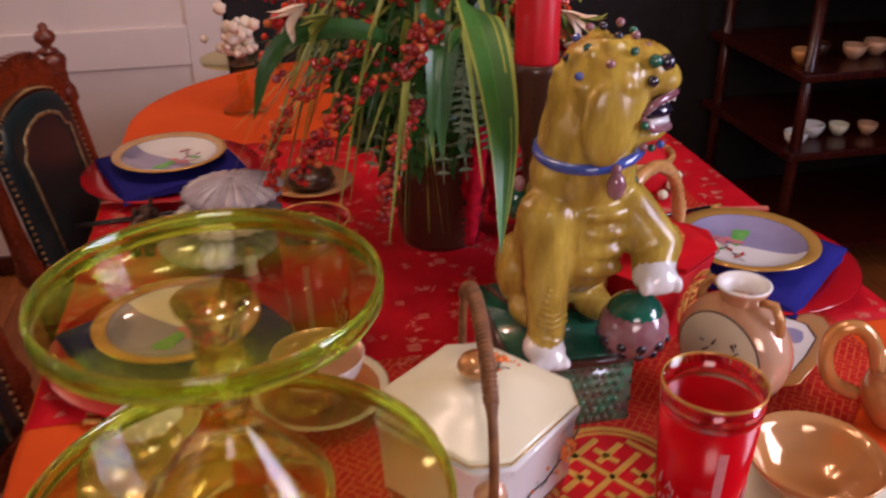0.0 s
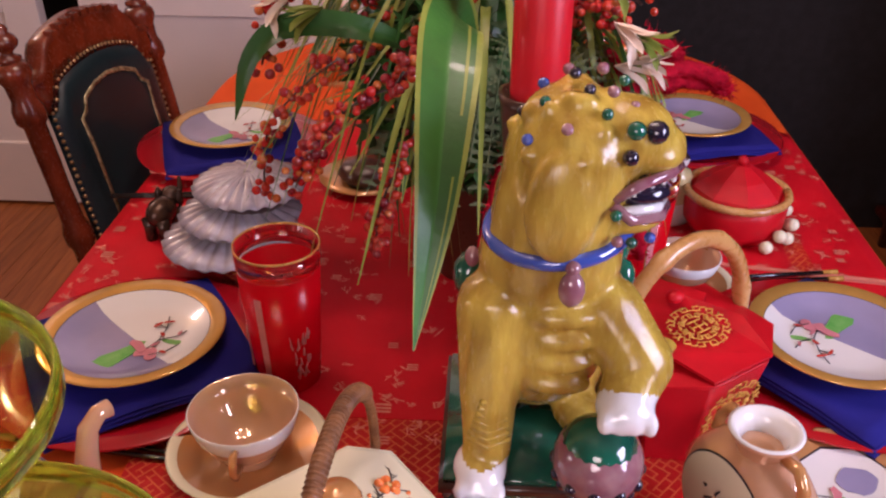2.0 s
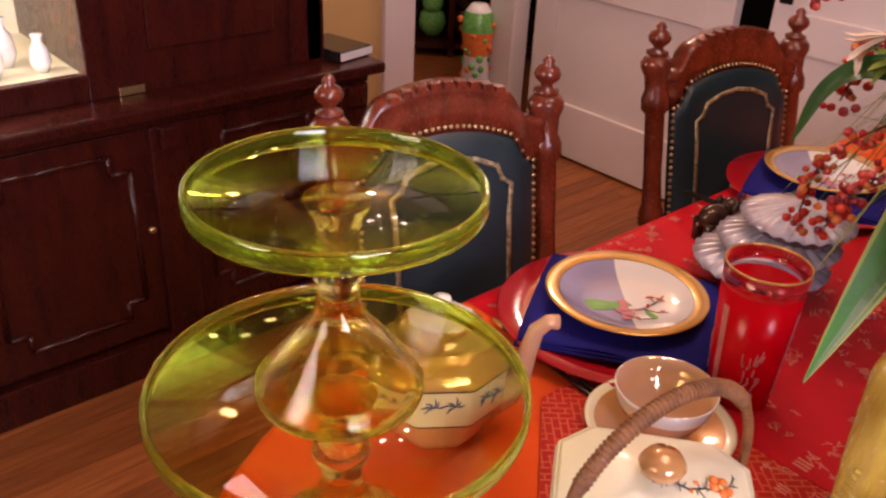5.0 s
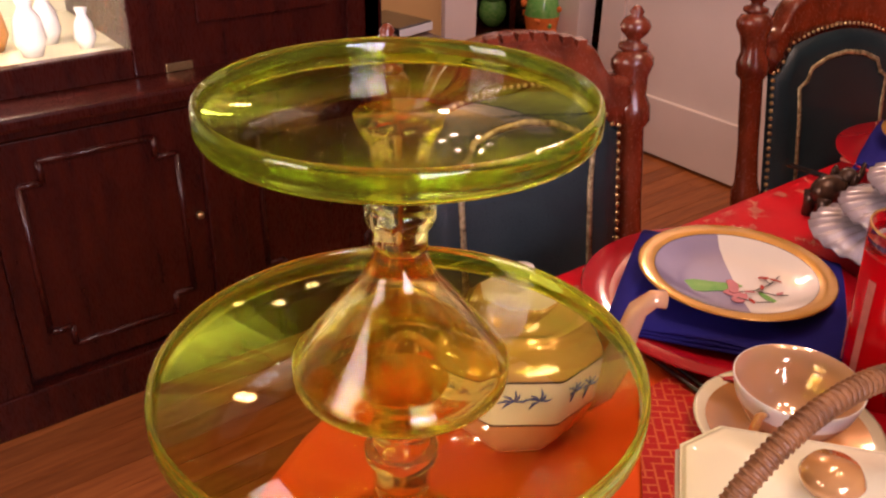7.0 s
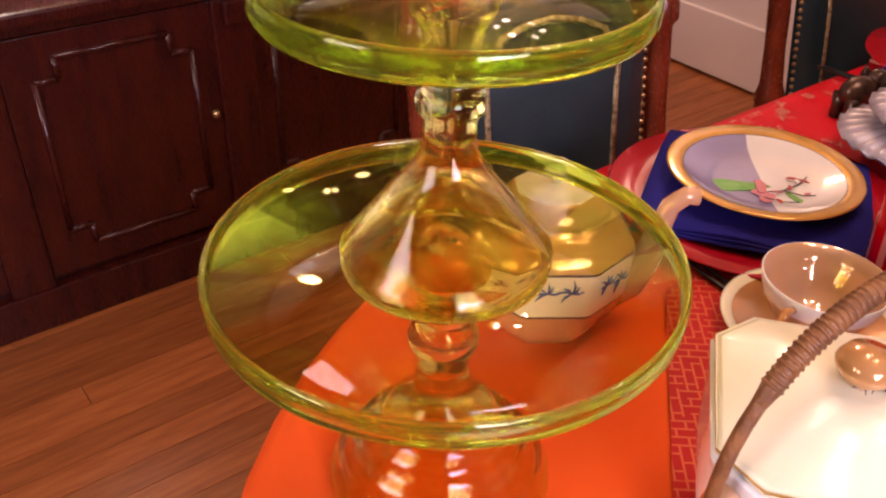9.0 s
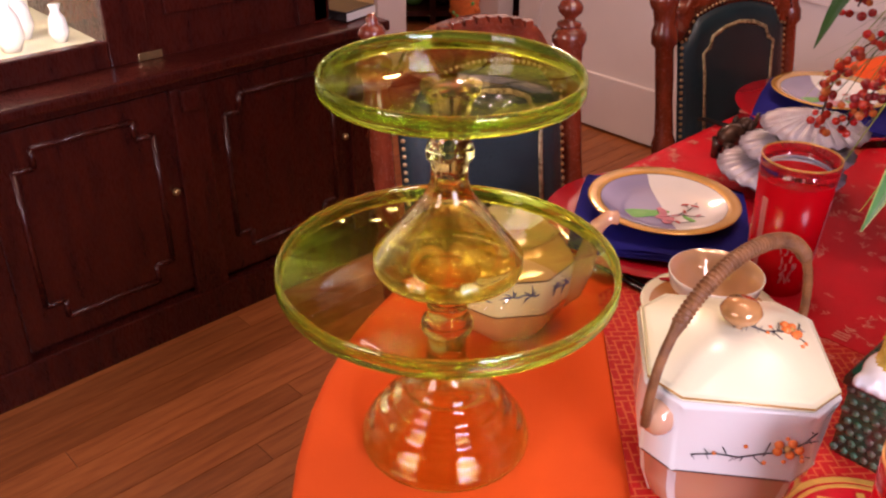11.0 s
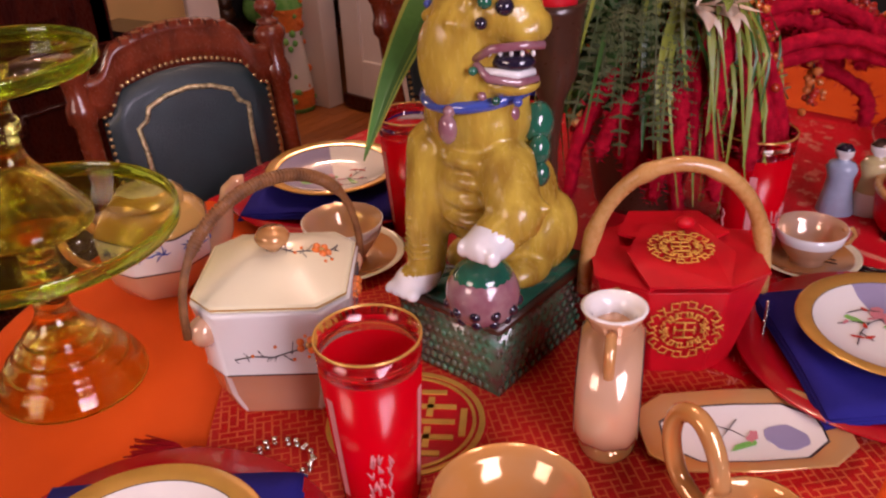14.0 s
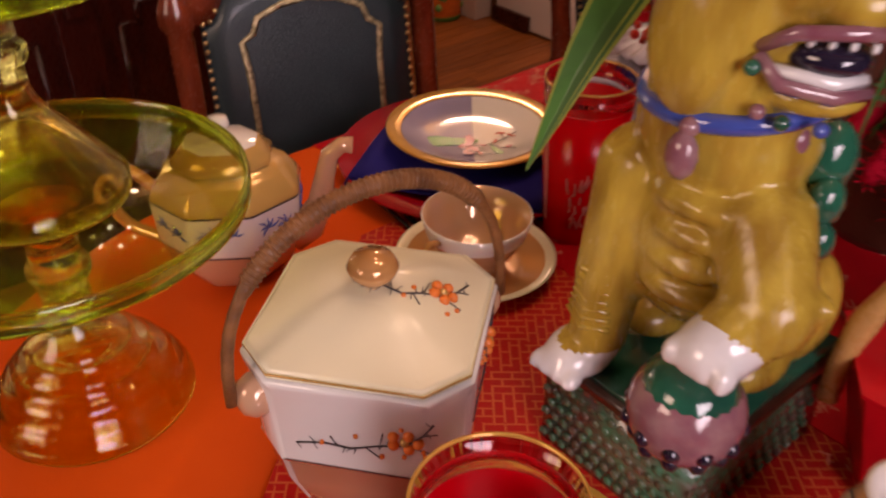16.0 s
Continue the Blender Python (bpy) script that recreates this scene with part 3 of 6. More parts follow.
# ---- glass cake stands ----


def cake_stand(name, z0, r, foot, height, label, edge=0.0135, collar=0.0203, bell=0.080, ridged=True):
    """A pressed glass stand: flat plate with a raised edge, ringed stem and stepped bell foot."""
    ob = thing(name, pose(0, 0, z0), label, "cake stand", "stacked glass cake stands")
    h, e = height, edge
    rim = [(r - 0.0048, h - 0.0040), (r - 0.0042, h + 0.002), (r - 0.0026, h + 0.0032), (r - 0.0008, h + 0.002), (r, h - 0.001), (r, h - e + 0.003),
           (r - 0.0015, h - e), (r - 0.0040, h - e), (r - 0.0058, h - 0.0095), (r - 0.0046, h - 0.0040)]
    part("rim", lathe(rim, 96), URANIUM_EDGE, ob, "bright green glass edge")
    part("plate", lathe([(0, h - 0.0060), (r - 0.0052, h - 0.0060), (r - 0.0062, h - 0.0090), (0.026, h - 0.0095), (0, h - 0.0095)], 96), URANIUM, ob, "clear yellow-green glass plate")
    f, c = foot, collar
    # socket under the plate, ringed collar, plain stem, then a bell that spreads to the foot
    top = [(0, h - 0.0100), (c * 1.22, h - 0.0100), (c * 1.14, h - 0.016), (c * 0.86, h - 0.026), (c * 0.78, h - 0.036), (c * 0.78, h - 0.060), (c * 0.94, h - 0.0615), (c, h - 0.0645), (c, h - 0.0705), (c * 0.94, h - 0.0735),
           (c * 0.78, h - 0.075), (c * 0.78, bell + 0.008), (c * 0.88, bell)]
    if ridged:
        side = [(0.34, 0.88), (0.43, 0.79), (0.475, 0.75), (0.485, 0.71), (0.475, 0.675), (0.56, 0.635), (0.625, 0.585), (0.645, 0.54), (0.635, 0.50), (0.72, 0.465), (0.785, 0.415), (0.81, 0.36), (0.80, 0.31), (0.88, 0.27), (0.935, 0.215), (0.95, 0.14), (0.99, 0.11)]
    else:
        side = [(0.34, 0.88), (0.45, 0.76), (0.58, 0.62), (0.70, 0.48), (0.82, 0.35), (0.91, 0.24), (0.965, 0.19), (1.0, 0.15)]
    base = [(f, 0.0025), (f * 0.985, 0.0), (f * 0.94, 0.0), (f * 0.91, bell * 0.08), (f * 0.82, bell * 0.19), (f * 0.68, bell * 0.34), (f * 0.54, bell * 0.48), (f * 0.40, bell * 0.62), (f * 0.26, bell * 0.72), (c * 0.45, bell * 0.82), (0, bell * 0.84)]
    p = top + [(f * r1, bell * z1) for r1, z1 in side] + base
    part("pedestal", lathe(p, 96), URANIUM_STEM, ob, "turned yellow-green glass foot and stem")
    return ob


cake_stand("cake_stand", H - 0.003, 0.151, 0.082, 0.199, "large yellow-green glass cake stand on the orange cloth", 0.0150, 0.0240, 0.088)
cake_stand("cake_stand", H + 0.1912, 0.1065, 0.066, 0.176, "small yellow-green glass cake stand stacked on the larger one", bell=0.076, ridged=False)

# ---- porcelain ----


def sprig(ob, at, size, seed, colour=ORANGE_PAINT):
    """A painted plum branch with blossoms, raised a hair over the glaze; at() lays (u, v) on the surface."""
    rnd = random.Random(seed)
    bm = bmesh.new()
    main = [(-1, -0.35), (-0.6, -0.25), (-0.2, -0.3), (0.2, -0.1), (0.55, 0.0), (0.8, 0.35), (0.95, 0.7)]
    tube([at(u * size, v * size) for u, v in main], 0.0007, 5, bm)
    for u, v, du, dv in ((-0.4, -0.28, -0.1, 0.25), (0.2, -0.1, 0.05, 0.35), (0.55, 0.0, 0.4, -0.1), (0.0, -0.2, 0.2, -0.25), (0.8, 0.35, 0.2, 0.1)):
        tube([at(u * size, v * size), at((u + du) * size, (v + dv) * size)], 0.0005, 5, bm)
    for k in range(16):
        u, v = main[k % 6]
        s = rnd.uniform(0, 1)
        u, v = u + s * (main[k % 6 + 1][0] - u), v + s * (main[k % 6 + 1][1] - v)
        tube([at(u * size, v * size), at((u + rnd.uniform(-0.1, 0.1)) * size, (v + rnd.choice((-1, 1)) * rnd.uniform(0.08, 0.18)) * size)], [0.0005, 0.0003], 4, bm)
    part("painted_branch", bm, INK, ob, "fine dark painted branch")
    bm = bmesh.new()
    for u, v in ((0.55, 0.12),):
        for k in range(5):
            a = math.tau * k / 5
            ball(at((u + 0.19 * math.cos(a)) * size, (v + 0.19 * math.sin(a)) * size), 0.0040, bm, 2, (1, 1, 1))
    for k in range(7):
        u, v = rnd.uniform(-0.7, 0.9), rnd.uniform(-0.4, 0.5)
        ball(at(u * size, v * size), 0.002, bm, 1)
    part("blossom", bm, colour, ob, "orange painted plum blossom")
    part("blossom_centre", ball(at(0.55 * size, 0.12 * size), 0.0034, bmesh.new(), 2), GOLD_LUSTRE, ob, "yellow painted centre")


def chamfered(h, c):
    return [(-h + c, -h), (h - c, -h), (h, -h + c), (h, h - c), (h - c, h), (-h + c, h), (-h, h - c), (-h, -h + c)]


def scaled(pts, s):
    return [(x * s, y * s) for x, y in pts]


def loft(layers, mats, cap=True):
    """Rings of the same count, one over the other: (points, height)."""
    bm = bmesh.new()
    rings = [[bm.verts.new((x, y, z)) for x, y in pts] for pts, z in layers]
    n = len(rings[0])
    for j, (a, b) in enumerate(zip(rings, rings[1:])):
        for k in range(n):
            bm.faces.new((a[k], a[(k + 1) % n], b[(k + 1) % n], b[k])).material_index = mats[j]
    if cap:
        bm.faces.new(rings[0][::-1]).material_index = mats[0]
        bm.faces.new(rings[-1]).material_index = mats[-1]
    bmesh.ops.recalc_face_normals(bm, faces=bm.faces)
    return bm


def biscuit_jar():
    ob = thing("biscuit_jar", pose(0.205, 0.147, TOP, 0, 0, 39), "white and peach lustre porcelain jar with a rattan bail handle", "jar")
    o = chamfered(0.078, 0.026)
    layers = [(scaled(o, 0.74), 0.0), (scaled(o, 0.78), 0.006), (scaled(o, 0.88), 0.03), (scaled(o, 0.93), 0.055), (scaled(o, 0.945), 0.058),
              (scaled(o, 0.95), 0.060), (scaled(o, 0.985), 0.118), (scaled(o, 1.01), 0.128), (scaled(o, 1.01), 0.133), (scaled(o, 0.95), 0.134)]
    bm = loft(layers, [1, 1, 1, 1, 2, 0, 0, 0, 0])
    bmesh.ops.bevel(bm, geom=[e for e in bm.edges if abs(e.verts[0].co.z - e.verts[1].co.z) > 0.01], offset=0.004, segments=2, affect="EDGES")
    part("body", bm, [PORCELAIN, PEACH, INK], ob)
    lid = loft([(scaled(o, 0.97), 0.134), (scaled(o, 0.99), 0.137), (scaled(o, 0.985), 0.140), (scaled(o, 0.90), 0.142), (scaled(o, 0.55), 0.156), (scaled(o, 0.25), 0.162)], [0, 2, 0, 0, 0])
    bmesh.ops.bevel(lid, geom=[e for e in lid.edges if e.calc_length() > 0.01], offset=0.0025, segments=2, affect="EDGES")
    lidob = part("lid", lid, [CREAM, INK, GOLD_RIM], ob, "cream lid with a gold line and painted blossoms")
    part("knob", lathe([(0.006, 0.160), (0.009, 0.165), (0.016, 0.171), (0.018, 0.177), (0.014, 0.184), (0, 0.187)], 24), LUSTRE, lidob, "amber lustre knob")
    def on_lid(x, y):
        s = max(abs(x), abs(y), (abs(x) + abs(y)) / 1.667) / 0.078
        return Vector((x, y, (0.162 - 0.02 * (s - 0.25) if s < 0.55 else 0.156 - 0.04 * (s - 0.55)) + 0.0004))
    sprig(ob, lambda u, v: on_lid(0.028 + u * 0.85, 0.004 + v * 0.9), 0.040, 3)
    sprig(ob, lambda u, v: Vector((0.012 + u, -0.0765 - 0.0005 * v / 0.05, 0.092 + v * 0.7)), 0.048, 5)
    sprig(ob, lambda u, v: Vector((0.0765, 0.01 + u, 0.092 + v * 0.7)), 0.045, 6)
    c = 0.0655
    for s in (-1, 1):
        lug = Vector((c * s, c * s, 0.108))
        part("lug", ball(lug, 0.015, scale=(1, 1, 1.15)), PEACH, ob, "round lustre lug")
    pts = arc((-c - 0.012, -c - 0.012, 0.108), (c + 0.012, c + 0.012, 0.108), 0.130, 28, 0.75)
    part("handle", tube(pts, [0.0042 + (0.0018 if 5 < k < 23 else 0) for k in range(29)], 10), RATTAN, ob, "wrapped brown rattan handle")
    for k in range(48):
        q = 6 + 16 * k / 48
        i = int(q)
        p = pts[i].lerp(pts[i + 1], q - i)
        d = (pts[i + 1] - pts[i]).normalized()
        s = d.cross(Vector((1, -1, 0)).normalized())
        t2 = d.cross(s)
        ring = [p + (s * math.cos(a) + t2 * math.sin(a)) * 0.0062 for a in [math.tau * j / 8 for j in range(9)]]
        part("wrap", tube(ring, 0.0012, 4), RATTAN, ob)


biscuit_jar()


def teapot():
    ob = thing("teapot", pose(-0.090, 0.185, H - 0.003, 0, 0, 55), "amber lustre and white porcelain teapot with blue painted flowers", "teapot")
    prof = [(0.040, 0.0), (0.046, 0.002), (0.062, 0.022), (0.068, 0.040), (0.0685, 0.042), (0.069, 0.044), (0.0715, 0.078), (0.0715, 0.080), (0.068, 0.086), (0.058, 0.097), (0.046, 0.102), (0.044, 0.104), (0, 0.104)]
    prof = [(r * 1.05, z * 1.2) for r, z in prof]
    part("body", lathe(prof, 8, 1.0, 0.92, math.pi / 8, [3, 3, 3, 2, 0, 0, 2, 1, 1, 1, 1, 1]), [PORCELAIN, GOLD_LUSTRE, INK, PEACH], ob).modifiers.new("round", "BEVEL").width = 0.005
    lid = part("lid", lathe([(0.049, 0.125), (0.049, 0.130), (0.038, 0.141), (0.036, 0.142), (0.013, 0.147), (0, 0.147)], 8, 1, 0.92, math.pi / 8, [0, 0, 0, 1, 1]), [GOLD_LUSTRE, PORCELAIN], ob, "amber lid with a white centre")
    part("knob", lathe([(0.005, 0.146), (0.005, 0.151), (0.011, 0.158), (0.009, 0.165), (0, 0.167)], 20), PORCELAIN, lid, "white knob")
    pts = [(0.058, 0, 0.035), (0.075, 0, 0.045), (0.088, 0, 0.070), (0.094, 0, 0.100), (0.100, 0, 0.123), (0.112, 0, 0.133), (0.122, 0, 0.132)]
    part("spout", tube(pts, [0.019, 0.017, 0.013, 0.010, 0.009, 0.008, 0.0085], 14), PEACH, ob, "slender lustre spout")
    pts = [(-0.062, 0, 0.085), (-0.085, 0, 0.112), (-0.105, 0, 0.112), (-0.112, 0, 0.085), (-0.100, 0, 0.055), (-0.066, 0, 0.035)]
    sm = []
    for a, b, c, d in zip([pts[0]] + pts, pts, pts[1:], pts[2:] + [pts[-1]]):
        for s in (0, 0.33, 0.66):
            sm.append(Vector([0.5 * (2 * b[i] + (c[i] - a[i]) * s + (2 * a[i] - 5 * b[i] + 4 * c[i] - d[i]) * s * s + (3 * b[i] - a[i] - 3 * c[i] + d[i]) * s ** 3) for i in range(3)]))
    sm.append(Vector(pts[-1]))
    part("handle", tube(sm, 0.006, 10), LUSTRE, ob, "amber lustre ear handle")
    rnd = random.Random(8)
    for face in range(8):
        a = math.tau * face / 8
        bm = bmesh.new()
        c = Vector((math.cos(a) * 0.0690, math.sin(a) * 0.0636, 0.072))
        t = Vector((-math.sin(a), math.cos(a), 0))
        for u0 in (-0.010, 0.011):
            v0 = rnd.uniform(-0.003, 0.005)
            for q in range(6):
                w = -0.4 + 0.75 * q + rnd.uniform(-0.2, 0.2)
                l = rnd.uniform(0.008, 0.015)
                p = [c + t * (u0 + l * s * math.cos(w + 0.5 * s)) + Vector((0, 0, v0 + l * s * math.sin(w + 0.5 * s) * 0.9)) for s in (0, 0.5, 1.0)]
                tube(p, [0.0005, 0.0012, 0.0004], 5, bm)
        part("painted_flower", bm, BLUE_PAINT, ob, "blue painted iris flowers")


teapot()


def cup_and_saucer(name, x, y, s, turn, label):
    sau = thing("saucer", pose(x, y, TOP, 0, 0, turn), "amber lustre saucer with a cream rim under its cup", "saucer", "saucers")
    prof = [(0, 0.003), (0.040, 0.003), (0.044, 0.0), (0.047, 0.0), (0.060, 0.008), (0.080, 0.017), (0.081, 0.0185), (0.078, 0.019), (0.070, 0.0155), (0.050, 0.009), (0.042, 0.007), (0, 0.007)]
    part("dish", lathe([(a * s, b * s) for a, b in prof], 48, mats=[0, 0, 0, 1, 1, 1, 1, 1, 0, 0, 0]), [LUSTRE, CREAM], sau)
    cup = thing(name, pose(x, y, TOP + 0.007 * s, 0, 0, turn), label, "teacup", "teacups")
    prof = [(0, 0.003), (0.024, 0.003), (0.025, 0.0), (0.028, 0.0), (0.027, 0.006), (0.040, 0.020), (0.050, 0.040), (0.0545, 0.058), (0.0530, 0.0585), (0.0485, 0.041), (0.038, 0.022), (0.024, 0.009), (0, 0.007)]
    part("bowl", lathe([(a * s, b * s) for a, b in prof], 48, mats=[0, 0, 0, 1, 1, 1, 0, 0, 2, 2, 2, 2]), [PORCELAIN, PEACH, LUSTRE_PALE], cup)
    pts = [(0.050, 0, 0.048), (0.064, 0, 0.052), (0.070, 0, 0.040), (0.062, 0, 0.026), (0.042, 0, 0.022)]
    part("handle", tube([Vector(p) * s for p in pts], 0.004 * s, 8), LUSTRE, cup, "small amber handle")


cup_and_saucer("teacup", 0.071, 0.364, 1.0, -85, "peach and amber lustre teacup on its saucer")
cup_and_saucer("teacup", 0.565, 0.712, 0.82, 40, "small amber lustre teacup beside the red glass")


def tumbler(x, y, s, turn, label):
    ob = thing("tumbler", pose(x, y, TOP, 0, 0, turn), label, "drinking glass", "tall red glasses")
    k = s
    prof = [(0, 0.0), (0.034, 0.0), (0.0355, 0.002), (0.0445, 0.150)]
    part("wall", lathe([(a * k, b * k) for a, b in prof] + [(0.0425 * k, 0.150 * k), (0.034 * k, 0.012 * k), (0, 0.011 * k)], 56), RED_GLASS, ob, "glossy opaque red flashed glass")
    part("clear_rim", lathe([(0.0446 * k, 0.1502 * k), (0.0458 * k, 0.174 * k), (0.0445 * k, 0.174 * k), (0.0430 * k, 0.1502 * k)], 56), CLEAR, ob, "clear glass lip")
    bm = lathe([(0.0460 * k, 0.1738 * k), (0.0460 * k, 0.1756 * k), (0.0444 * k, 0.1756 * k), (0.0444 * k, 0.1738 * k)], 56)
    part("gilt_edge", bm, GOLD_RIM, ob, "thin gilt edge")
    bm = bmesh.new()
    rnd = random.Random(3)

    def onwall(a, z):
        r = 0.0362 + 0.0092 * z / 0.15
        return Vector((r * math.cos(a), r * math.sin(a), z)) * k
    for a0 in (0.0, 2.1, 4.2):
        for w0, w1 in ((-0.10, 0.10),):
            vs = [bm.verts.new(onwall(a0 + a, z)) for z in (0.02, 0.06, 0.10, 0.13) for a in (w0, w1)]
            for j in range(3):
                bm.faces.new((vs[2 * j], vs[2 * j + 1], vs[2 * j + 3], vs[2 * j + 2]))
        for q in range(26):
            a, z = a0 + 1.0 + rnd.uniform(-0.28, 0.28), rnd.uniform(0.02, 0.075)
            da, dz = rnd.uniform(-0.10, 0.10), rnd.uniform(0.004, 0.014)
            tube([onwall(a, z), onwall(a + da, z + dz)], [0.0016, 0.0007], 4, bm)
    part("frosted_design", bm, FROST, ob, "pale frosted bamboo design")


tumbler(0.402, 0.080, 1.0, 20, "tall red glass with a gilt rim beside the biscuit jar")
tumbler(0.084, 0.497, 1.0, 250, "tall red glass with a gilt rim beside a teacup")
tumbler(0.490, 0.690, 1.0, 290, "tall red glass with a gilt rim near the flowers")


def place_setting(x, y, turn, nap, label, group, split=0.0, r=0.103):
    ch = thing("charger", pose(x, y, TOP), "large glossy red lacquer charger plate", "charger plate", "red chargers")
    part("dish", lathe([(0, 0.002), (0.10, 0.002), (0.118, 0.004), (0.160, 0.015), (0.163, 0.017), (0.161, 0.019), (0.120, 0.010), (0.09, 0.008), (0, 0.008)], 72), RED_LACQUER, ch)
    nk = thing("napkin", pose(x, y, TOP + 0.0205, 0, 0, nap), "folded royal blue linen napkin on a charger", "napkin", "blue napkins")
    for j in range(3):
        h = 0.118 - 0.002 * j
        bm = bmesh.new()
        n = 10
        g = [[bm.verts.new((-h + 2 * h * a / n, -h + 2 * h * b / n, 0.0035 * j - 0.010 * max(0, abs(-1 + 2 * a / n) * abs(-1 + 2 * b / n) - 0.35) + 0.0012 * math.sin(a * 1.3 + j))) for b in range(n + 1)] for a in range(n + 1)]
        for a in range(n):
            for b in range(n):
                bm.faces.new((g[a][b], g[a + 1][b], g[a + 1][b + 1], g[a][b + 1]))
        f = part("fold", bm, BLUE_LINEN, nk)
        f.modifiers.new("thickness", "SOLIDIFY").thickness = 0.0028
    pl = thing("salad_plate", pose(x, y, TOP + 0.030, 0, 0, turn), label, "plate", group)
    prof = [(0, 0.002), (0.050, 0.002), (0.054, 0.0), (0.058, 0.001), (0.078, 0.012), (r, 0.0195), (r + 0.001, 0.021), (r - 0.001, 0.0225), (r - 0.017, 0.0185), (r - 0.018, 0.0182), (0.070, 0.0095), (0.050, 0.0065), (0.03, 0.006), (0, 0.006)]
    bm = lathe(prof, 72, mats=[0, 0, 0, 0, 0, 2, 2, 2, 3, 0, 0, 0, 0])
    for f in bm.faces:
        c = f.calc_center_median()
        if f.material_index == 0 and f.normal.z > 0 and c.x * 0.85 + c.y * 0.5 < split:
            f.material_index = 1
    part("dish", bm, [PORCELAIN, LAVENDER, GOLD_RIM, INK], pl)

    def on(pts, z=0.0072):
        return [(a, b) for a, b in pts]
    bm = bmesh.new()
    patch(blob(-0.022, -0.030, 0.034, 0.012, 14, 0.55, 0.4, 2), 0.0066, bm)
    patch(blob(0.045, -0.020, 0.020, 0.004, 10, -0.5, 0.3, 3), 0.0066, bm)
    part("painted_leaf", bm, GREEN_PAINT, pl, "green painted leaf", smooth=False)
    bm = bmesh.new()
    for k, (a, b) in enumerate(((0.010, -0.030), (0.018, -0.036), (0.004, -0.018))):
        patch(blob(a, b, 0.012, 0.007, 10, k, 0.6, k), 0.0074 + 0.0004 * k, bm)
    part("painted_petal", bm, PINK_PAINT, pl, "pink painted lotus", smooth=False)
    bm = bmesh.new()
    for q, line in enumerate((((0.008, -0.028), (0.026, -0.012), (0.036, 0.010), (0.040, 0.034)), ((0.026, -0.012), (0.046, -0.010), (0.058, -0.002)), ((0.036, 0.010), (0.024, 0.022)), ((0.014, -0.038), (0.034, -0.036), (0.048, -0.026)))):
        for (x0, y0), (x1, y1) in zip(line, line[1:]):
            n = Vector((y0 - y1, x1 - x0)).normalized() * 0.0007
            patch([(x0 + n.x, y0 + n.y), (x0 - n.x, y0 - n.y), (x1 - n.x, y1 - n.y), (x1 + n.x, y1 + n.y)], 0.0078 + 0.0002 * q, bm, 0.0004)
    part("painted_branch", bm, INK, pl, "thin dark painted branch", smooth=False)
    for k, (a, b) in enumerate(((0.022, -0.020), (0.031, -0.003), (0.040, 0.020), (0.050, -0.006), (0.030, -0.037), (0.027, 0.018))):
        part("painted_bird", patch(blob(a, b, 0.0055, 0.0020, 9, k * 1.3 + 0.4, 0.6, k), 0.0090), RED_PAINT if k % 3 else PINK_PAINT, pl, "small red painted bird", smooth=False)


place_setting(-0.094, 0.506, 20, 32, "lavender and white lustre plate with a gold rim and painted leaf", "lustre plates")
place_setting(0.712, 0.553, 200, 40, "lavender and white lustre plate reflecting the window", "lustre plates")
place_setting(-0.145, 1.115, 20, 20, "lustre plate at a far place setting", "lustre plates")
place_setting(0.665, 1.215, 200, 15, "lustre plate at a far place beside the flowers", "lustre plates")
place_setting(0.335, -0.125, 110, 42, "lustre plate at the head of the table", "lustre plates")

# ---- the guardian lion ----


def bone(bm, a, b, ra, rb, n=9):
    a, b = Vector(a), Vector(b)
    for k in range(n + 1):
        s = k / n
        ball(a.lerp(b, s), ra + (rb - ra) * s, bm, 2)


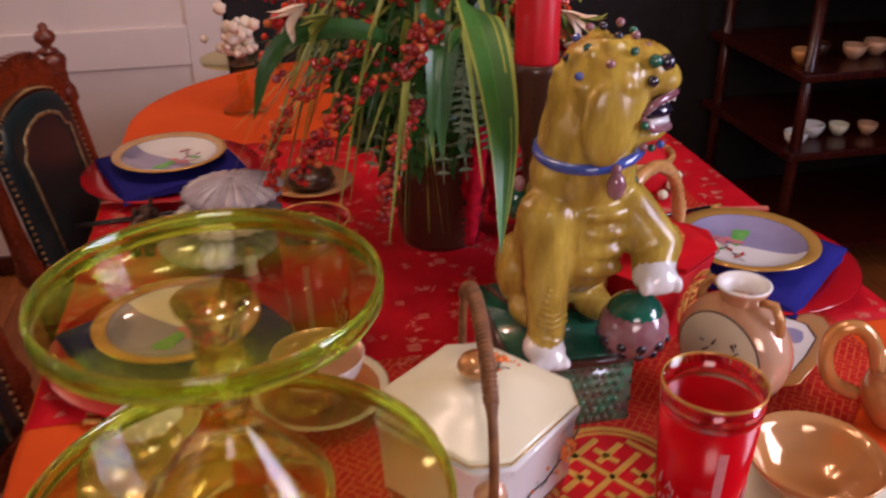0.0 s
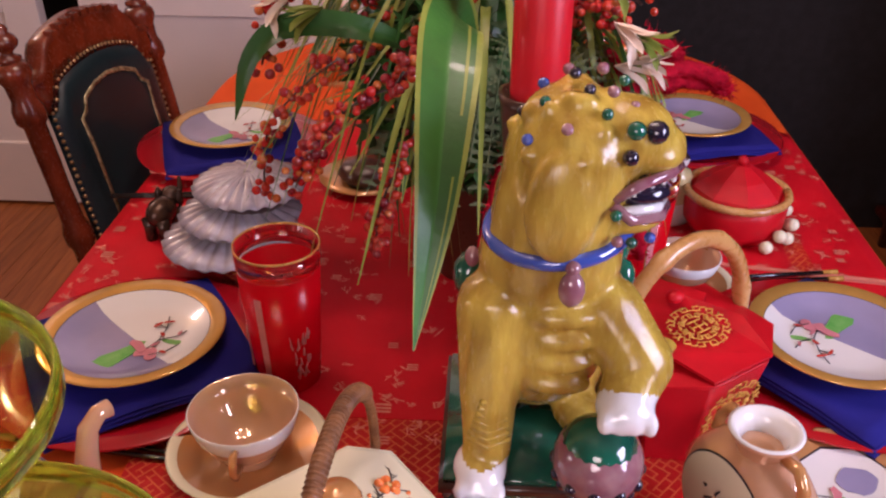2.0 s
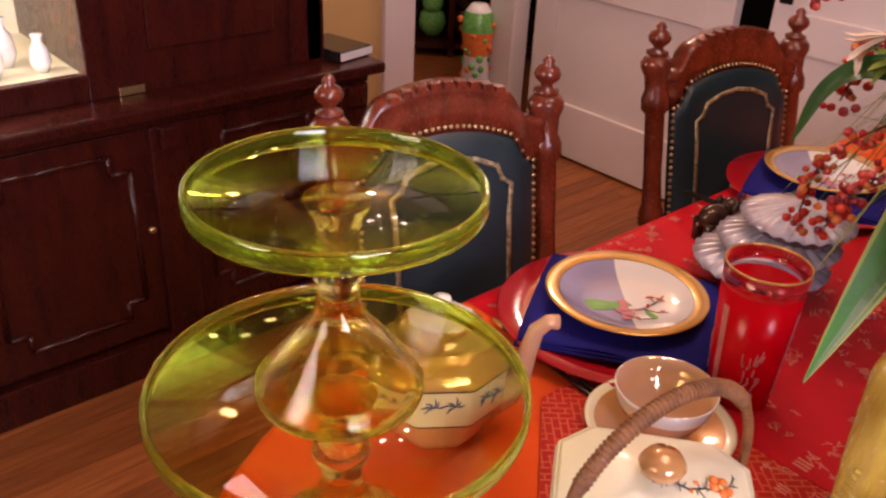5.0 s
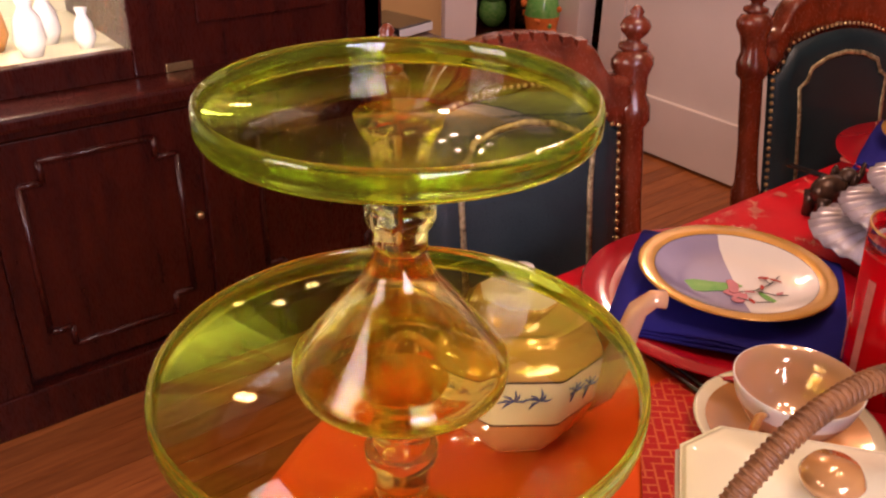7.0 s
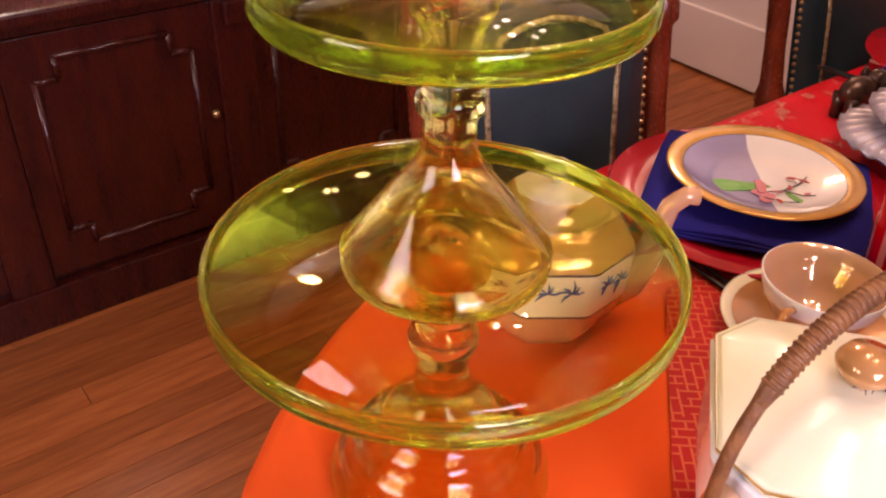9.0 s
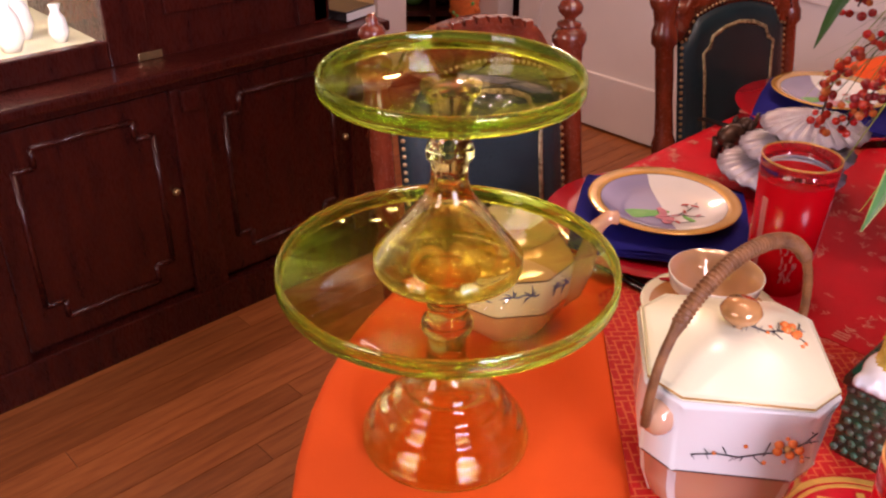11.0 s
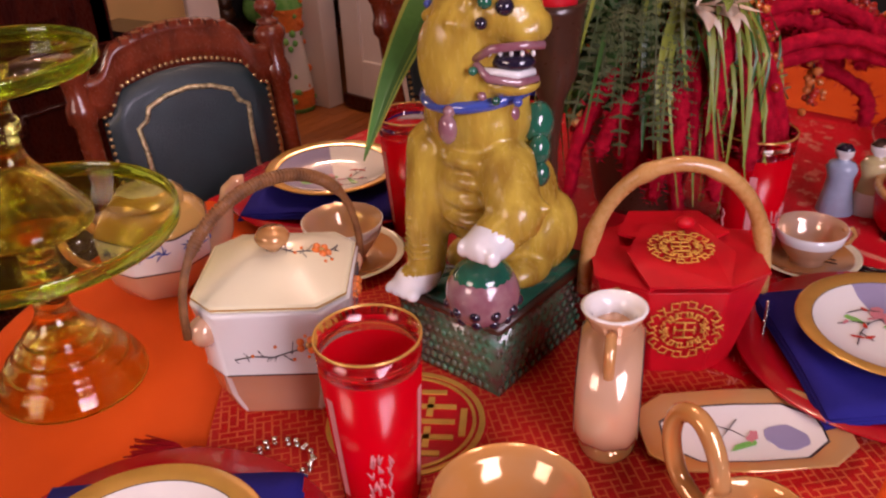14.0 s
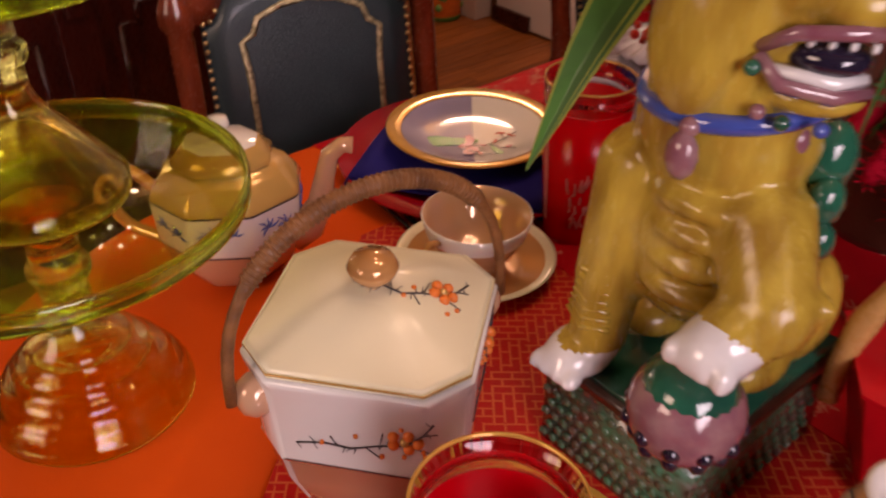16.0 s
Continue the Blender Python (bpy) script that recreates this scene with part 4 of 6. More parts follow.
def lion():
    """One glazed form, fused from rounded masses; the colours follow collar, paws, mouth and ball."""
    bm = bmesh.new()
    E = lambda c, r, sc=(1, 1, 1), turn=None: ball(c, r, bm, 3, sc, turn)
    E((0.350, 0.355, 0.935), 0.066, (0.80, 0.85, 1.05))
    E((0.351, 0.318, 1.000), 0.060, (0.92, 0.80, 1.08))
    E((0.350, 0.295, 0.985), 0.056, (0.95, 0.75, 1.3))
    E((0.352, 0.300, 1.050), 0.056, (1.0, 0.85, 0.8))
    bone(bm, (0.352, 0.300, 1.060), (0.358, 0.296, 1.105), 0.052, 0.052)
    for k in range(4):
        E((0.362, 0.262, 0.955 + 0.021 * k), 0.022, (1.25, 0.55, 0.42))
    bone(bm, (0.312, 0.285, 1.010), (0.309, 0.268, 0.935), 0.033, 0.025)
    bone(bm, (0.309, 0.268, 0.935), (0.309, 0.262, 0.885), 0.024, 0.021)
    E((0.304, 0.252, 0.872), 0.023, (1.0, 1.25, 0.72))
    bone(bm, (0.396, 0.285, 1.010), (0.424, 0.262, 0.976), 0.031, 0.027)
    bone(bm, (0.424, 0.262, 0.976), (0.414, 0.244, 0.960), 0.026, 0.023)
    E((0.412, 0.236, 0.955), 0.023, (1.0, 1.1, 0.85))
    for k in range(4):
        E((0.395 + 0.0115 * k, 0.220, 0.952), 0.0075, (0.8, 1.3, 1.4))
        E((0.288 + 0.0105 * k, 0.228, 0.867), 0.0075, (0.8, 1.3, 1.0))
    for x in (0.311, 0.388):
        E((x, 0.374, 0.902), 0.037, (0.75, 1.1, 1.25))
        E((x, 0.335, 0.872), 0.022, (1.0, 1.6, 0.8))
    E((0.437, 0.275, 0.985), 0.008, (2.2, 1, 1))
    # head, turned to its left
    E((0.364, 0.288, 1.136), 0.050, (0.92, 0.95, 1.08))
    E((0.360, 0.292, 1.156), 0.041, (0.95, 1.0, 0.85))
    E((0.353, 0.247, 1.116), 0.031, (0.85, 0.40, 1.40))
    E((0.395, 0.286, 1.158), 0.036, (1.0, 0.9, 0.75))
    E((0.412, 0.286, 1.146), 0.026, (1.1, 1.0, 0.62))
    E((0.428, 0.288, 1.150), 0.013, (0.9, 1.3, 0.9))
    E((0.398, 0.286, 1.095), 0.026, (1.25, 1.0, 0.45))
    E((0.384, 0.262, 1.150), 0.018, (1.3, 0.6, 0.8))
    E((0.356, 0.298, 1.126), 0.049, (0.9, 0.95, 1.15))
    rnd = random.Random(5)
    for k in range(30):
        u, v = rnd.uniform(0, math.tau), rnd.uniform(0.1, 1.2)
        E((0.362 + 0.046 * math.cos(u) * math.cos(v), 0.290 + 0.046 * math.sin(u) * math.cos(v), 1.138 + 0.052 * math.sin(v)), 0.0065)
    tmp = put("lion_form", bm, LIONGLAZE)
    rm = tmp.modifiers.new("fuse", "REMESH")
    rm.mode, rm.voxel_size = "VOXEL", 0.0030
    sm = tmp.modifiers.new("soften", "SMOOTH")
    sm.factor, sm.iterations = 0.5, 5
    dg = bpy.context.evaluated_depsgraph_get()
    me = bpy.data.meshes.new_from_object(tmp.evaluated_get(dg))
    bpy.data.objects.remove(tmp)
    bm = bmesh.new()
    bm.from_mesh(me)
    bpy.data.meshes.remove(me)

    def near(c, p, r, sc=(1, 1, 1)):
        return sum(((c[i] - p[i]) / (r * sc[i])) ** 2 for i in range(3)) < 1
    for f in bm.faces:
        c = f.calc_center_median()
        f.material_index = 0
        if c.z < 0.884 and c.y < 0.262 and c.x < 0.345 or near(c, (0.412, 0.226, 0.954), 0.024, (1.4, 1.0, 0.85)):
            f.material_index = 1
    slots = {"white": 1, "green": 2, "blue": 3, "purple": 4, "dark": 5}

    def add(slot, fn):
        old = set(bm.faces)
        fn()
        for f in bm.faces:
            if f not in old:
                f.material_index = slot
    ring = [Vector((0.356 + 0.0515 * math.cos(a), 0.297 + 0.0495 * math.sin(a), 1.078 + 0.006 * math.cos(a + 0.5) - 0.008 * math.sin(-a))) for a in [math.tau * k / 40 for k in range(41)]]
    add(3, lambda: tube(ring, 0.0060, 8, bm))
    add(4, lambda: (ball((0.364, 0.240, 1.056), 0.010, bm, 2, (1, 0.8, 1.5)), ball((0.364, 0.243, 1.072), 0.006, bm, 2)))
    # a solid dark ball stands for the shade inside the open mouth
    add(5, lambda: ball((0.408, 0.278, 1.118), 0.024, bm, 2, (1.0, 0.75, 0.42)))
    add(4, lambda: tube([(0.388, 0.252, 1.122), (0.405, 0.254, 1.133), (0.428, 0.268, 1.136), (0.437, 0.285, 1.134)], 0.0042, 6, bm))
    add(4, lambda: tube([(0.388, 0.252, 1.118), (0.402, 0.253, 1.106), (0.424, 0.266, 1.103), (0.431, 0.285, 1.103)], 0.0042, 6, bm))
    add(1, lambda: tube([(0.394, 0.254, 1.112), (0.422, 0.268, 1.109), (0.428, 0.284, 1.109)], 0.0038, 6, bm))
    for k in range(5):
        add(1, lambda: ball((0.400 + 0.008 * k, 0.257 + 0.005 * k, 1.1275), 0.0022, bm, 1, (1, 1, 1.6)))
    for p, s, r in (((0.413, 0.262, 1.168), 5, 0.0085), ((0.398, 0.254, 1.172), 2, 0.0068), ((0.396, 0.251, 1.154), 5, 0.0058), ((0.402, 0.318, 1.168), 5, 0.008)):
        add(s, lambda: ball(p, r, bm, 2))
    jewels = [((0.368, 0.274, 1.192), 5), ((0.345, 0.247, 1.145), 2), ((0.379, 0.259, 1.181), 2), ((0.353, 0.251, 1.173), 4), ((0.383, 0.269, 1.193), 4),
              ((0.328, 0.263, 1.160), 3), ((0.332, 0.269, 1.137), 4), ((0.339, 0.274, 1.183), 2), ((0.359, 0.290, 1.198), 5), ((0.378, 0.295, 1.200), 4), ((0.325, 0.290, 1.170), 5),
              ((0.339, 0.305, 1.185), 3), ((0.321, 0.285, 1.125), 2), ((0.357, 0.319, 1.191), 4), ((0.390, 0.246, 1.113), 2), ((0.405, 0.259, 1.085), 2), ((0.394, 0.253, 1.089), 4), ((0.420, 0.271, 1.083), 3), ((0.394, 0.300, 1.190), 2), ((0.399, 0.276, 1.180), 4)]
    for p, s in jewels:
        add(s, lambda: ball(p, 0.0044, bm, 2))
    for p, r, s in (((0.290, 0.330, 1.010), 0.018, 2), ((0.292, 0.322, 1.032), 0.008, 4), ((0.402, 0.330, 1.040), 0.020, 2), ((0.412, 0.318, 1.020), 0.014, 2), ((0.418, 0.312, 0.998), 0.011, 2), ((0.40, 0.292, 1.062), 0.008, 4)):
        add(s, lambda: ball(p, r, bm, 2, (0.8, 0.9, 1.2)))
    # the ball under the paw
    c = Vector((0.398, 0.243, 0.893))
    add(4, lambda: ball(c, 0.037, bm, 3))
    add(2, lambda: ball(c + Vector((0, 0, 0.0145)), 0.0305, bm, 3, (1.02, 1.02, 0.80)))
    rnd = random.Random(2)
    for k in range(22):
        a, z = math.tau * k / 11, -0.008 - 0.013 * (k % 2)
        r = math.sqrt(0.037 ** 2 - z * z)
        add(5, lambda: ball(c + Vector((r * math.cos(a), r * math.sin(a), z)) * 0.94, 0.0058, bm, 2, (1, 1, 1.1)))
    for k in range(7):
        add(0, lambda: tube([(0.291 + 0.002 * k, 0.250 - 0.001 * k, 0.905 + 0.007 * k), (0.309, 0.2425 + 0.001 * k, 0.901 + 0.007 * k), (0.327 - 0.001 * k, 0.250, 0.905 + 0.007 * k)], 0.0022, 5, bm))
    # the plinth
    x0, x1, y0, y1 = 0.270, 0.412, 0.250, 0.428
    def plinth():
        box(x0 + 0.004, x1 - 0.004, y0 + 0.004, y1 - 0.004, TOP, 0.842, bm=bm)
    def slab():
        box(x0 - 0.001, x1 + 0.001, y0 - 0.001, y1 + 0.001, 0.842, 0.850, bm=bm)
    def green():
        box(x0 + 0.003, x1 - 0.003, y0 + 0.003, y1 - 0.003, 0.850, 0.856, bm=bm)
    add(6, plinth)
    add(7, slab)
    add(2, green)
    # scale relief on the plinth
    def scales():
        for row in range(7):
            z = TOP + 0.006 + row * 0.0115
            for k in range(13):
                u = (k + 0.5 * (row % 2)) / 13
                ball((x0 + 0.006 + u * (x1 - x0 - 0.018), y0 + 0.004, z), 0.0048, bm, 1, (1, 0.35, 1.0))
                ball((x1 - 0.004, y0 + 0.006 + u * (y1 - y0 - 0.018), z), 0.0048, bm, 1, (0.35, 1, 1.0))
                ball((x0 + 0.004, y0 + 0.006 + u * (y1 - y0 - 0.018), z), 0.0048, bm, 1, (0.35, 1, 1.0))
    add(6, scales)
    ob = put("lion_statue", bm, [LIONGLAZE, WHITEGLAZE, GREENGLAZE, BLUEGLAZE, PURPLEGLAZE, DARKGLAZE, BASEGLAZE, POT])
    tagged(ob, "yellow glazed ceramic guardian lion on a green plinth", "statue")


lion()

# ---- chairs ----


def chair(x, y, turn, label):
    ob = thing("dining_chair", pose(x, y, 0, 0, 0, turn) @ Matrix.Diagonal((1, 1, 0.985, 1)), label, "chair", "leather dining chairs")
    W = 0.174
    lean = lambda z: -0.10 * max(0, z - 0.45) / 0.55
    part("seat", box(-0.02, 0.44, -0.23, 0.23, 0.42, 0.49, 0.02), LEATHER, ob, "dark teal leather seat")
    part("seat_frame", box(-0.03, 0.45, -0.24, 0.24, 0.36, 0.42, 0.008), CHAIRWOOD, ob)
    for s in (-1, 1):
        zs = [0, 0.2, 0.42, 0.50, 0.60, 0.64, 0.65, 0.67, 0.69, 0.75, 0.80, 0.86, 0.87, 0.89, 0.905, 0.93, 0.945, 0.955, 0.965]
        rs = [0.016, 0.02, 0.024, 0.022, 0.019, 0.019, 0.025, 0.025, 0.019, 0.017, 0.018, 0.018, 0.026, 0.026, 0.020, 0.022, 0.029, 0.029, 0.022]
        part("post", tube([(lean(z), s * W, z) for z in zs], rs, 14), CHAIRWOOD, ob, "turned and carved back post")
        fin = lathe([(0.010, 0), (0.020, 0.004), (0.020, 0.010), (0.010, 0.014), (0.009, 0.018), (0.019, 0.028), (0.021, 0.036), (0.017, 0.044), (0.008, 0.050), (0.010, 0.055), (0.005, 0.062), (0, 0.064)], 18)
        f = part("finial", fin, CHAIRWOOD, ob, "turned ball finial")
        f.location = (lean(0.965), s * W, 0.964)
        part("leg", lathe([(0, 0), (0.015, 0), (0.02, 0.05), (0.024, 0.30), (0.028, 0.36), (0, 0.36)], 14), CHAIRWOOD, ob).location = (0.40, s * 0.2, 0)

    def crest(y):
        u = abs(y) / W
        step = min(1, max(0, (u - 0.60) / 0.20))
        return 0.936 + (0.066 - 0.022 * (u / 0.6) ** 2) * (1 - step * step * (3 - 2 * step)) if u < 0.8 else 0.936
    n = 40
    ys = [-W + 0.012 + (2 * W - 0.024) * k / n for k in range(n + 1)]
    bm = bmesh.new()
    secs = []
    for y in ys:
        t = crest(y)
        lo = t - 0.062 - 0.012 * (1 - abs(y) / W)
        sec = [(-0.016, lo), (-0.022, t - 0.035), (-0.016, t - 0.014), (-0.022, t - 0.008), (-0.012, t), (0.012, t), (0.022, t - 0.008), (0.016, t - 0.014), (0.020, t - 0.034), (0.016, t - 0.042), (0.018, lo)]
        secs.append([bm.verts.new((lean(z) + dx, y, z)) for dx, z in sec])
    for a, b in zip(secs, secs[1:]):
        for k in range(len(a)):
            bm.faces.new((a[k], a[(k + 1) % len(a)], b[(k + 1) % len(a)], b[k]))
    bm.faces.new(secs[0][::-1])
    bm.faces.new(secs[-1])
    bmesh.ops.recalc_face_normals(bm, faces=bm.faces)
    part("crest_rail", bm, CHAIRWOOD, ob, "arched carved crest rail")
    for k in range(9):
        y = (k - 4) * 0.021
        t = crest(y)
        part("carved_notch", box(lean(t) + 0.008, lean(t) + 0.025, y - 0.007, y + 0.007, t - 0.006, t + 0.004), CHAIRWOOD, ob, smooth=False)
    part("lower_rail", box(lean(0.6) - 0.014, lean(0.6) + 0.016, -W, W, 0.555, 0.60, 0.005), CHAIRWOOD, ob)
    # padded back
    P = W - 0.026
    bm = bmesh.new()
    cols = []
    for k in range(n + 1):
        y = -P + 2 * P * k / n
        t = crest(y * 0.99) - 0.060
        col = []
        for j in range(19):
            z = 0.60 + (t - 0.60) * j / 18
            e = min(1, (P - abs(y)) / 0.03, (t - z) / 0.03, (z - 0.60) / 0.03)
            col.append(bm.verts.new((lean(z) + 0.008 + 0.020 * max(0, e) ** 0.5, y, z)))
        cols.append(col)
    for a, b in zip(cols, cols[1:]):
        for j in range(18):
            bm.faces.new((a[j], a[j + 1], b[j + 1], b[j]))
    bmesh.ops.recalc_face_normals(bm, faces=bm.faces)
    pad = part("backrest", bm, LEATHER, ob, "padded dark teal leather back")
    pad.modifiers.new("thickness", "SOLIDIFY").thickness = 0.01
    # brass nails round the pad
    bm = bmesh.new()
    edge = [(-P + 0.004, z) for z in [0.61 + 0.0125 * k for k in range(23)] if z < crest(P) - 0.066]
    for k in range(30):
        y = -P + 0.004 + (2 * P - 0.008) * k / 29
        edge.append((y, crest(y * 0.99) - 0.064))
    edge += [(P - 0.004, z) for z in [0.61 + 0.0125 * k for k in range(23)] if z < crest(P) - 0.066]
    for y, z in edge:
        ball((lean(z) + 0.016, y, z), 0.0042, bm, 1)
    tagged(part("nail_trim", bm, BRASS, pad, "row of small brass nails"), kind="stuff")
    pts = [(-0.092, 0.62), (-0.094, 0.80), (-0.098, 0.846), (-0.082, 0.856), (-0.074, 0.876), (-0.040, 0.890), (0.0, 0.896), (0.040, 0.890), (0.074, 0.876), (0.082, 0.856), (0.098, 0.846), (0.094, 0.80), (0.092, 0.62)]
    part("gilt_line", tube([(lean(z) + 0.0295, y, z) for y, z in pts], 0.0045, 6, flat=0.4), GILT, pad, "worn gilt tooled border")
    return ob


chair(-0.372, 0.477, -17, "carved walnut dining chair with dark teal leather back and brass nails")
chair(-0.318, 1.150, -13, "carved walnut dining chair near the sliding doors")

# ---- the sideboard cabinet ----


def sideboard():
    X = -1.36
    ob = thing("sideboard", pose(0, 0, 0), "dark mahogany sideboard with panelled doors and a lit glazed top", "cabinet")
    part("plinth", box(-1.98, X + 0.015, -1.7, 1.04, 0, 0.10, 0.006), MAHOGANY, ob, smooth=False)
    part("carcass", box(-1.98, X - 0.02, -1.69, 1.02, 0.10, 0.655), MAHOGANY, ob, smooth=False)
    part("counter", box(-1.98, X + 0.03, -1.72, 1.07, 0.675, 0.705, 0.008), MAHOGANY, ob, smooth=False)
    part("frieze", box(-1.98, X + 0.005, -1.69, 1.03, 0.653, 0.675, 0.004), MAHOGANY, ob, smooth=False)
    for y in (-0.06, 0.46, 0.98):
        pil = part("pilaster", box(X - 0.02, X + 0.012, y - 0.045, y + 0.045, 0.10, 0.653, 0.005), MAHOGANY, ob, smooth=False)
        part("bracket", box(X + 0.012, X + 0.03, y - 0.025, y + 0.025, 0.60, 0.653, 0.006), MAHOGANY, pil, smooth=False)
    for y0, y1 in ((0.0, 0.41), (0.51, 0.93), (-0.56, -0.11)):
        d = part("door", box(X - 0.02, X - 0.003, y0 - 0.012, y1 + 0.012, 0.115, 0.648, 0.003), MAHOGANY, ob, smooth=False)
        c = 0.045
        a, b, e, f = y0 + 0.045, y1 - 0.045, 0.175, 0.600
        path = [(a + c, e), (b - c, e), (b - c, e + c), (b, e + c), (b, f - c), (b - c, f - c), (b - c, f), (a + c, f), (a + c, f - c), (a, f - c), (a, e + c), (a + c, e + c), (a + c, e)]
        bm = bmesh.new()
        for p, q in zip(path, path[1:]):
            tube([(X - 0.002, *p), (X - 0.002, *q)], 0.007, 8, bm)
        part("moulding", bm, MAHOGANY, d, "stepped raised moulding")
        part("knob", ball((X + 0.006, y1 - 0.012, 0.40), 0.010), BRASS, d, "small brass knob")
    U = -1.44
    part("top_end", box(-1.98, U, 0.90, 0.94, 0.705, 1.9), MAHOGANY, ob, smooth=False)
    part("top_back", box(-1.98, -1.94, -1.6, 0.90, 0.705, 1.9), CREAM, ob, "pale cabinet lining", smooth=False)
    part("cornice", box(-1.98, U + 0.05, -1.65, 0.98, 1.9, 2.0, 0.02), MAHOGANY, ob, smooth=False)
    for y in (0.38, 0.90, -0.36):
        part("stile", box(U - 0.03, U, y - 0.05, y + 0.05, 0.705, 1.9, 0.004), MAHOGANY, ob, smooth=False)
    wood = part("upper_panel", box(U - 0.02, U - 0.006, 0.43, 0.85, 0.705, 1.9), MAHOGANY, ob, smooth=False)
    part("panel_frame", box(U - 0.006, U + 0.004, 0.475, 0.80, 0.80, 1.8, 0.004), MAHOGANY, wood, smooth=False)
    part("divider", box(-1.94, U - 0.03, 0.345, 0.385, 0.705, 1.9), MAHOGANY, ob, smooth=False)
    for z in (0.725, 1.18):
        part("shelf", box(-1.94, U - 0.035, -1.6, 0.345, z, z + 0.02), CREAM, ob, "pale lined shelf", smooth=False)
    part("bottom_rail", box(U - 0.03, U, -0.31, 0.33, 0.705, 0.765, 0.004), MAHOGANY, ob, smooth=False)
    part("brass_plate", box(U, U + 0.006, 0.395, 0.455, 0.706, 0.724, 0.002), BRASS, ob, "small brass escutcheon", smooth=False)
    pane = part("pane", box(U - 0.018, U - 0.014, -0.31, 0.33, 0.765, 1.9), CLEAR, ob, "clear glass pane", smooth=False)
    pane.visible_shadow = False


sideboard()
rnd = random.Random(21)
for k in range(9):
    y, x = 0.28 - 0.055 * k, -1.58 - 0.08 * (k % 2)
    s = rnd.uniform(0.7, 1.2)
    ob = thing("display_vase", pose(x, y, 0.745), "small ornament standing in the lit cabinet", "ornament", "cabinet ornaments")
    part("body", lathe([(0, 0), (0.018 * s, 0), (0.03 * s, 0.03 * s), (0.024 * s, 0.07 * s), (0.012 * s, 0.09 * s), (0.018 * s, 0.11 * s), (0, 0.11 * s)], 18), rnd.choice([PINK_PAINT, LUSTRE, BRONZE, PORCELAIN]), ob)
ob = thing("book", pose(-1.47, 1.0, 0.7055, 0, 0, 12), "dark closed book lying on the sideboard", "book")
part("cover", box(-0.08, 0.08, -0.06, 0.06, 0.0, 0.028, 0.003), BLACKLAC, ob, smooth=False)
part("pages", box(-0.077, 0.082, -0.058, 0.062, 0.004, 0.024), PORCELAIN, ob, smooth=False)

# ---- more porcelain and boxes on the table ----


def moon_flask():
    ob = thing("moon_flask", pose(0.532, 0.262, TOP, 0, 0, -64) @ Matrix.Diagonal((1.12, 1.12, 1.12, 1)), "peach lustre moon flask with painted round faces", "vase")
    bm = bmesh.new()
    prof = [(0.0, -0.026), (0.046, -0.026), (0.0475, -0.025), (0.056, -0.018), (0.060, 0.0), (0.056, 0.018), (0.0475, 0.025), (0.046, 0.026), (0.0, 0.026)]
    bm = lathe(prof, 48, mats=[1, 2, 0, 0, 0, 0, 2, 1])
    bmesh.ops.rotate(bm, verts=bm.verts, matrix=Matrix.Rotation(math.pi / 2, 3, "X"))
    bmesh.ops.translate(bm, verts=bm.verts, vec=(0, 0, 0.066))
    part("body", bm, [PEACH, CREAM, INK], ob)
    part("foot", lathe([(0, 0), (0.030, 0), (0.031, 0.004), (0.022, 0.012), (0, 0.012)], 32, 1, 0.8), LUSTRE, ob)
    # the shallow neck ends in dark bands that stand for shade inside the flask
    nk = part("neck", lathe([(0.018, 0.116), (0.019, 0.124), (0.025, 0.134), (0.027, 0.139), (0.024, 0.140), (0.017, 0.132), (0.015, 0.120), (0.014, 0.110), (0, 0.109)], 36, mats=[0, 0, 0, 1, 1, 1, 2, 2]), [PEACH, PORCELAIN, DARKGLAZE], ob, "flared white-lipped neck")
    for s in (-1, 1):
        pts = [(s * 0.022, 0, 0.128), (s * 0.036, 0, 0.130), (s * 0.044, 0, 0.118), (s * 0.046, 0, 0.104), (s * 0.038, 0, 0.100)]
        part("handle", tube(pts, 0.0048, 9), LUSTRE, ob, "small amber loop handle")
    rnd = random.Random(4)
    bm = bmesh.new()
    x, z = 0.0, 0.05
    for k in range(14):
        x2, z2 = rnd.uniform(-0.020, 0.020), rnd.uniform(0.045, 0.095)
        tube([(x2, -0.0268, z2), (x2 + rnd.uniform(-0.008, 0.008), -0.0268, z2 + rnd.uniform(-0.01, 0.01))], [0.0014, 0.0005], 5, bm)
    part("painted_flower", bm, INK, ob, "fine dark painted flower")


moon_flask()


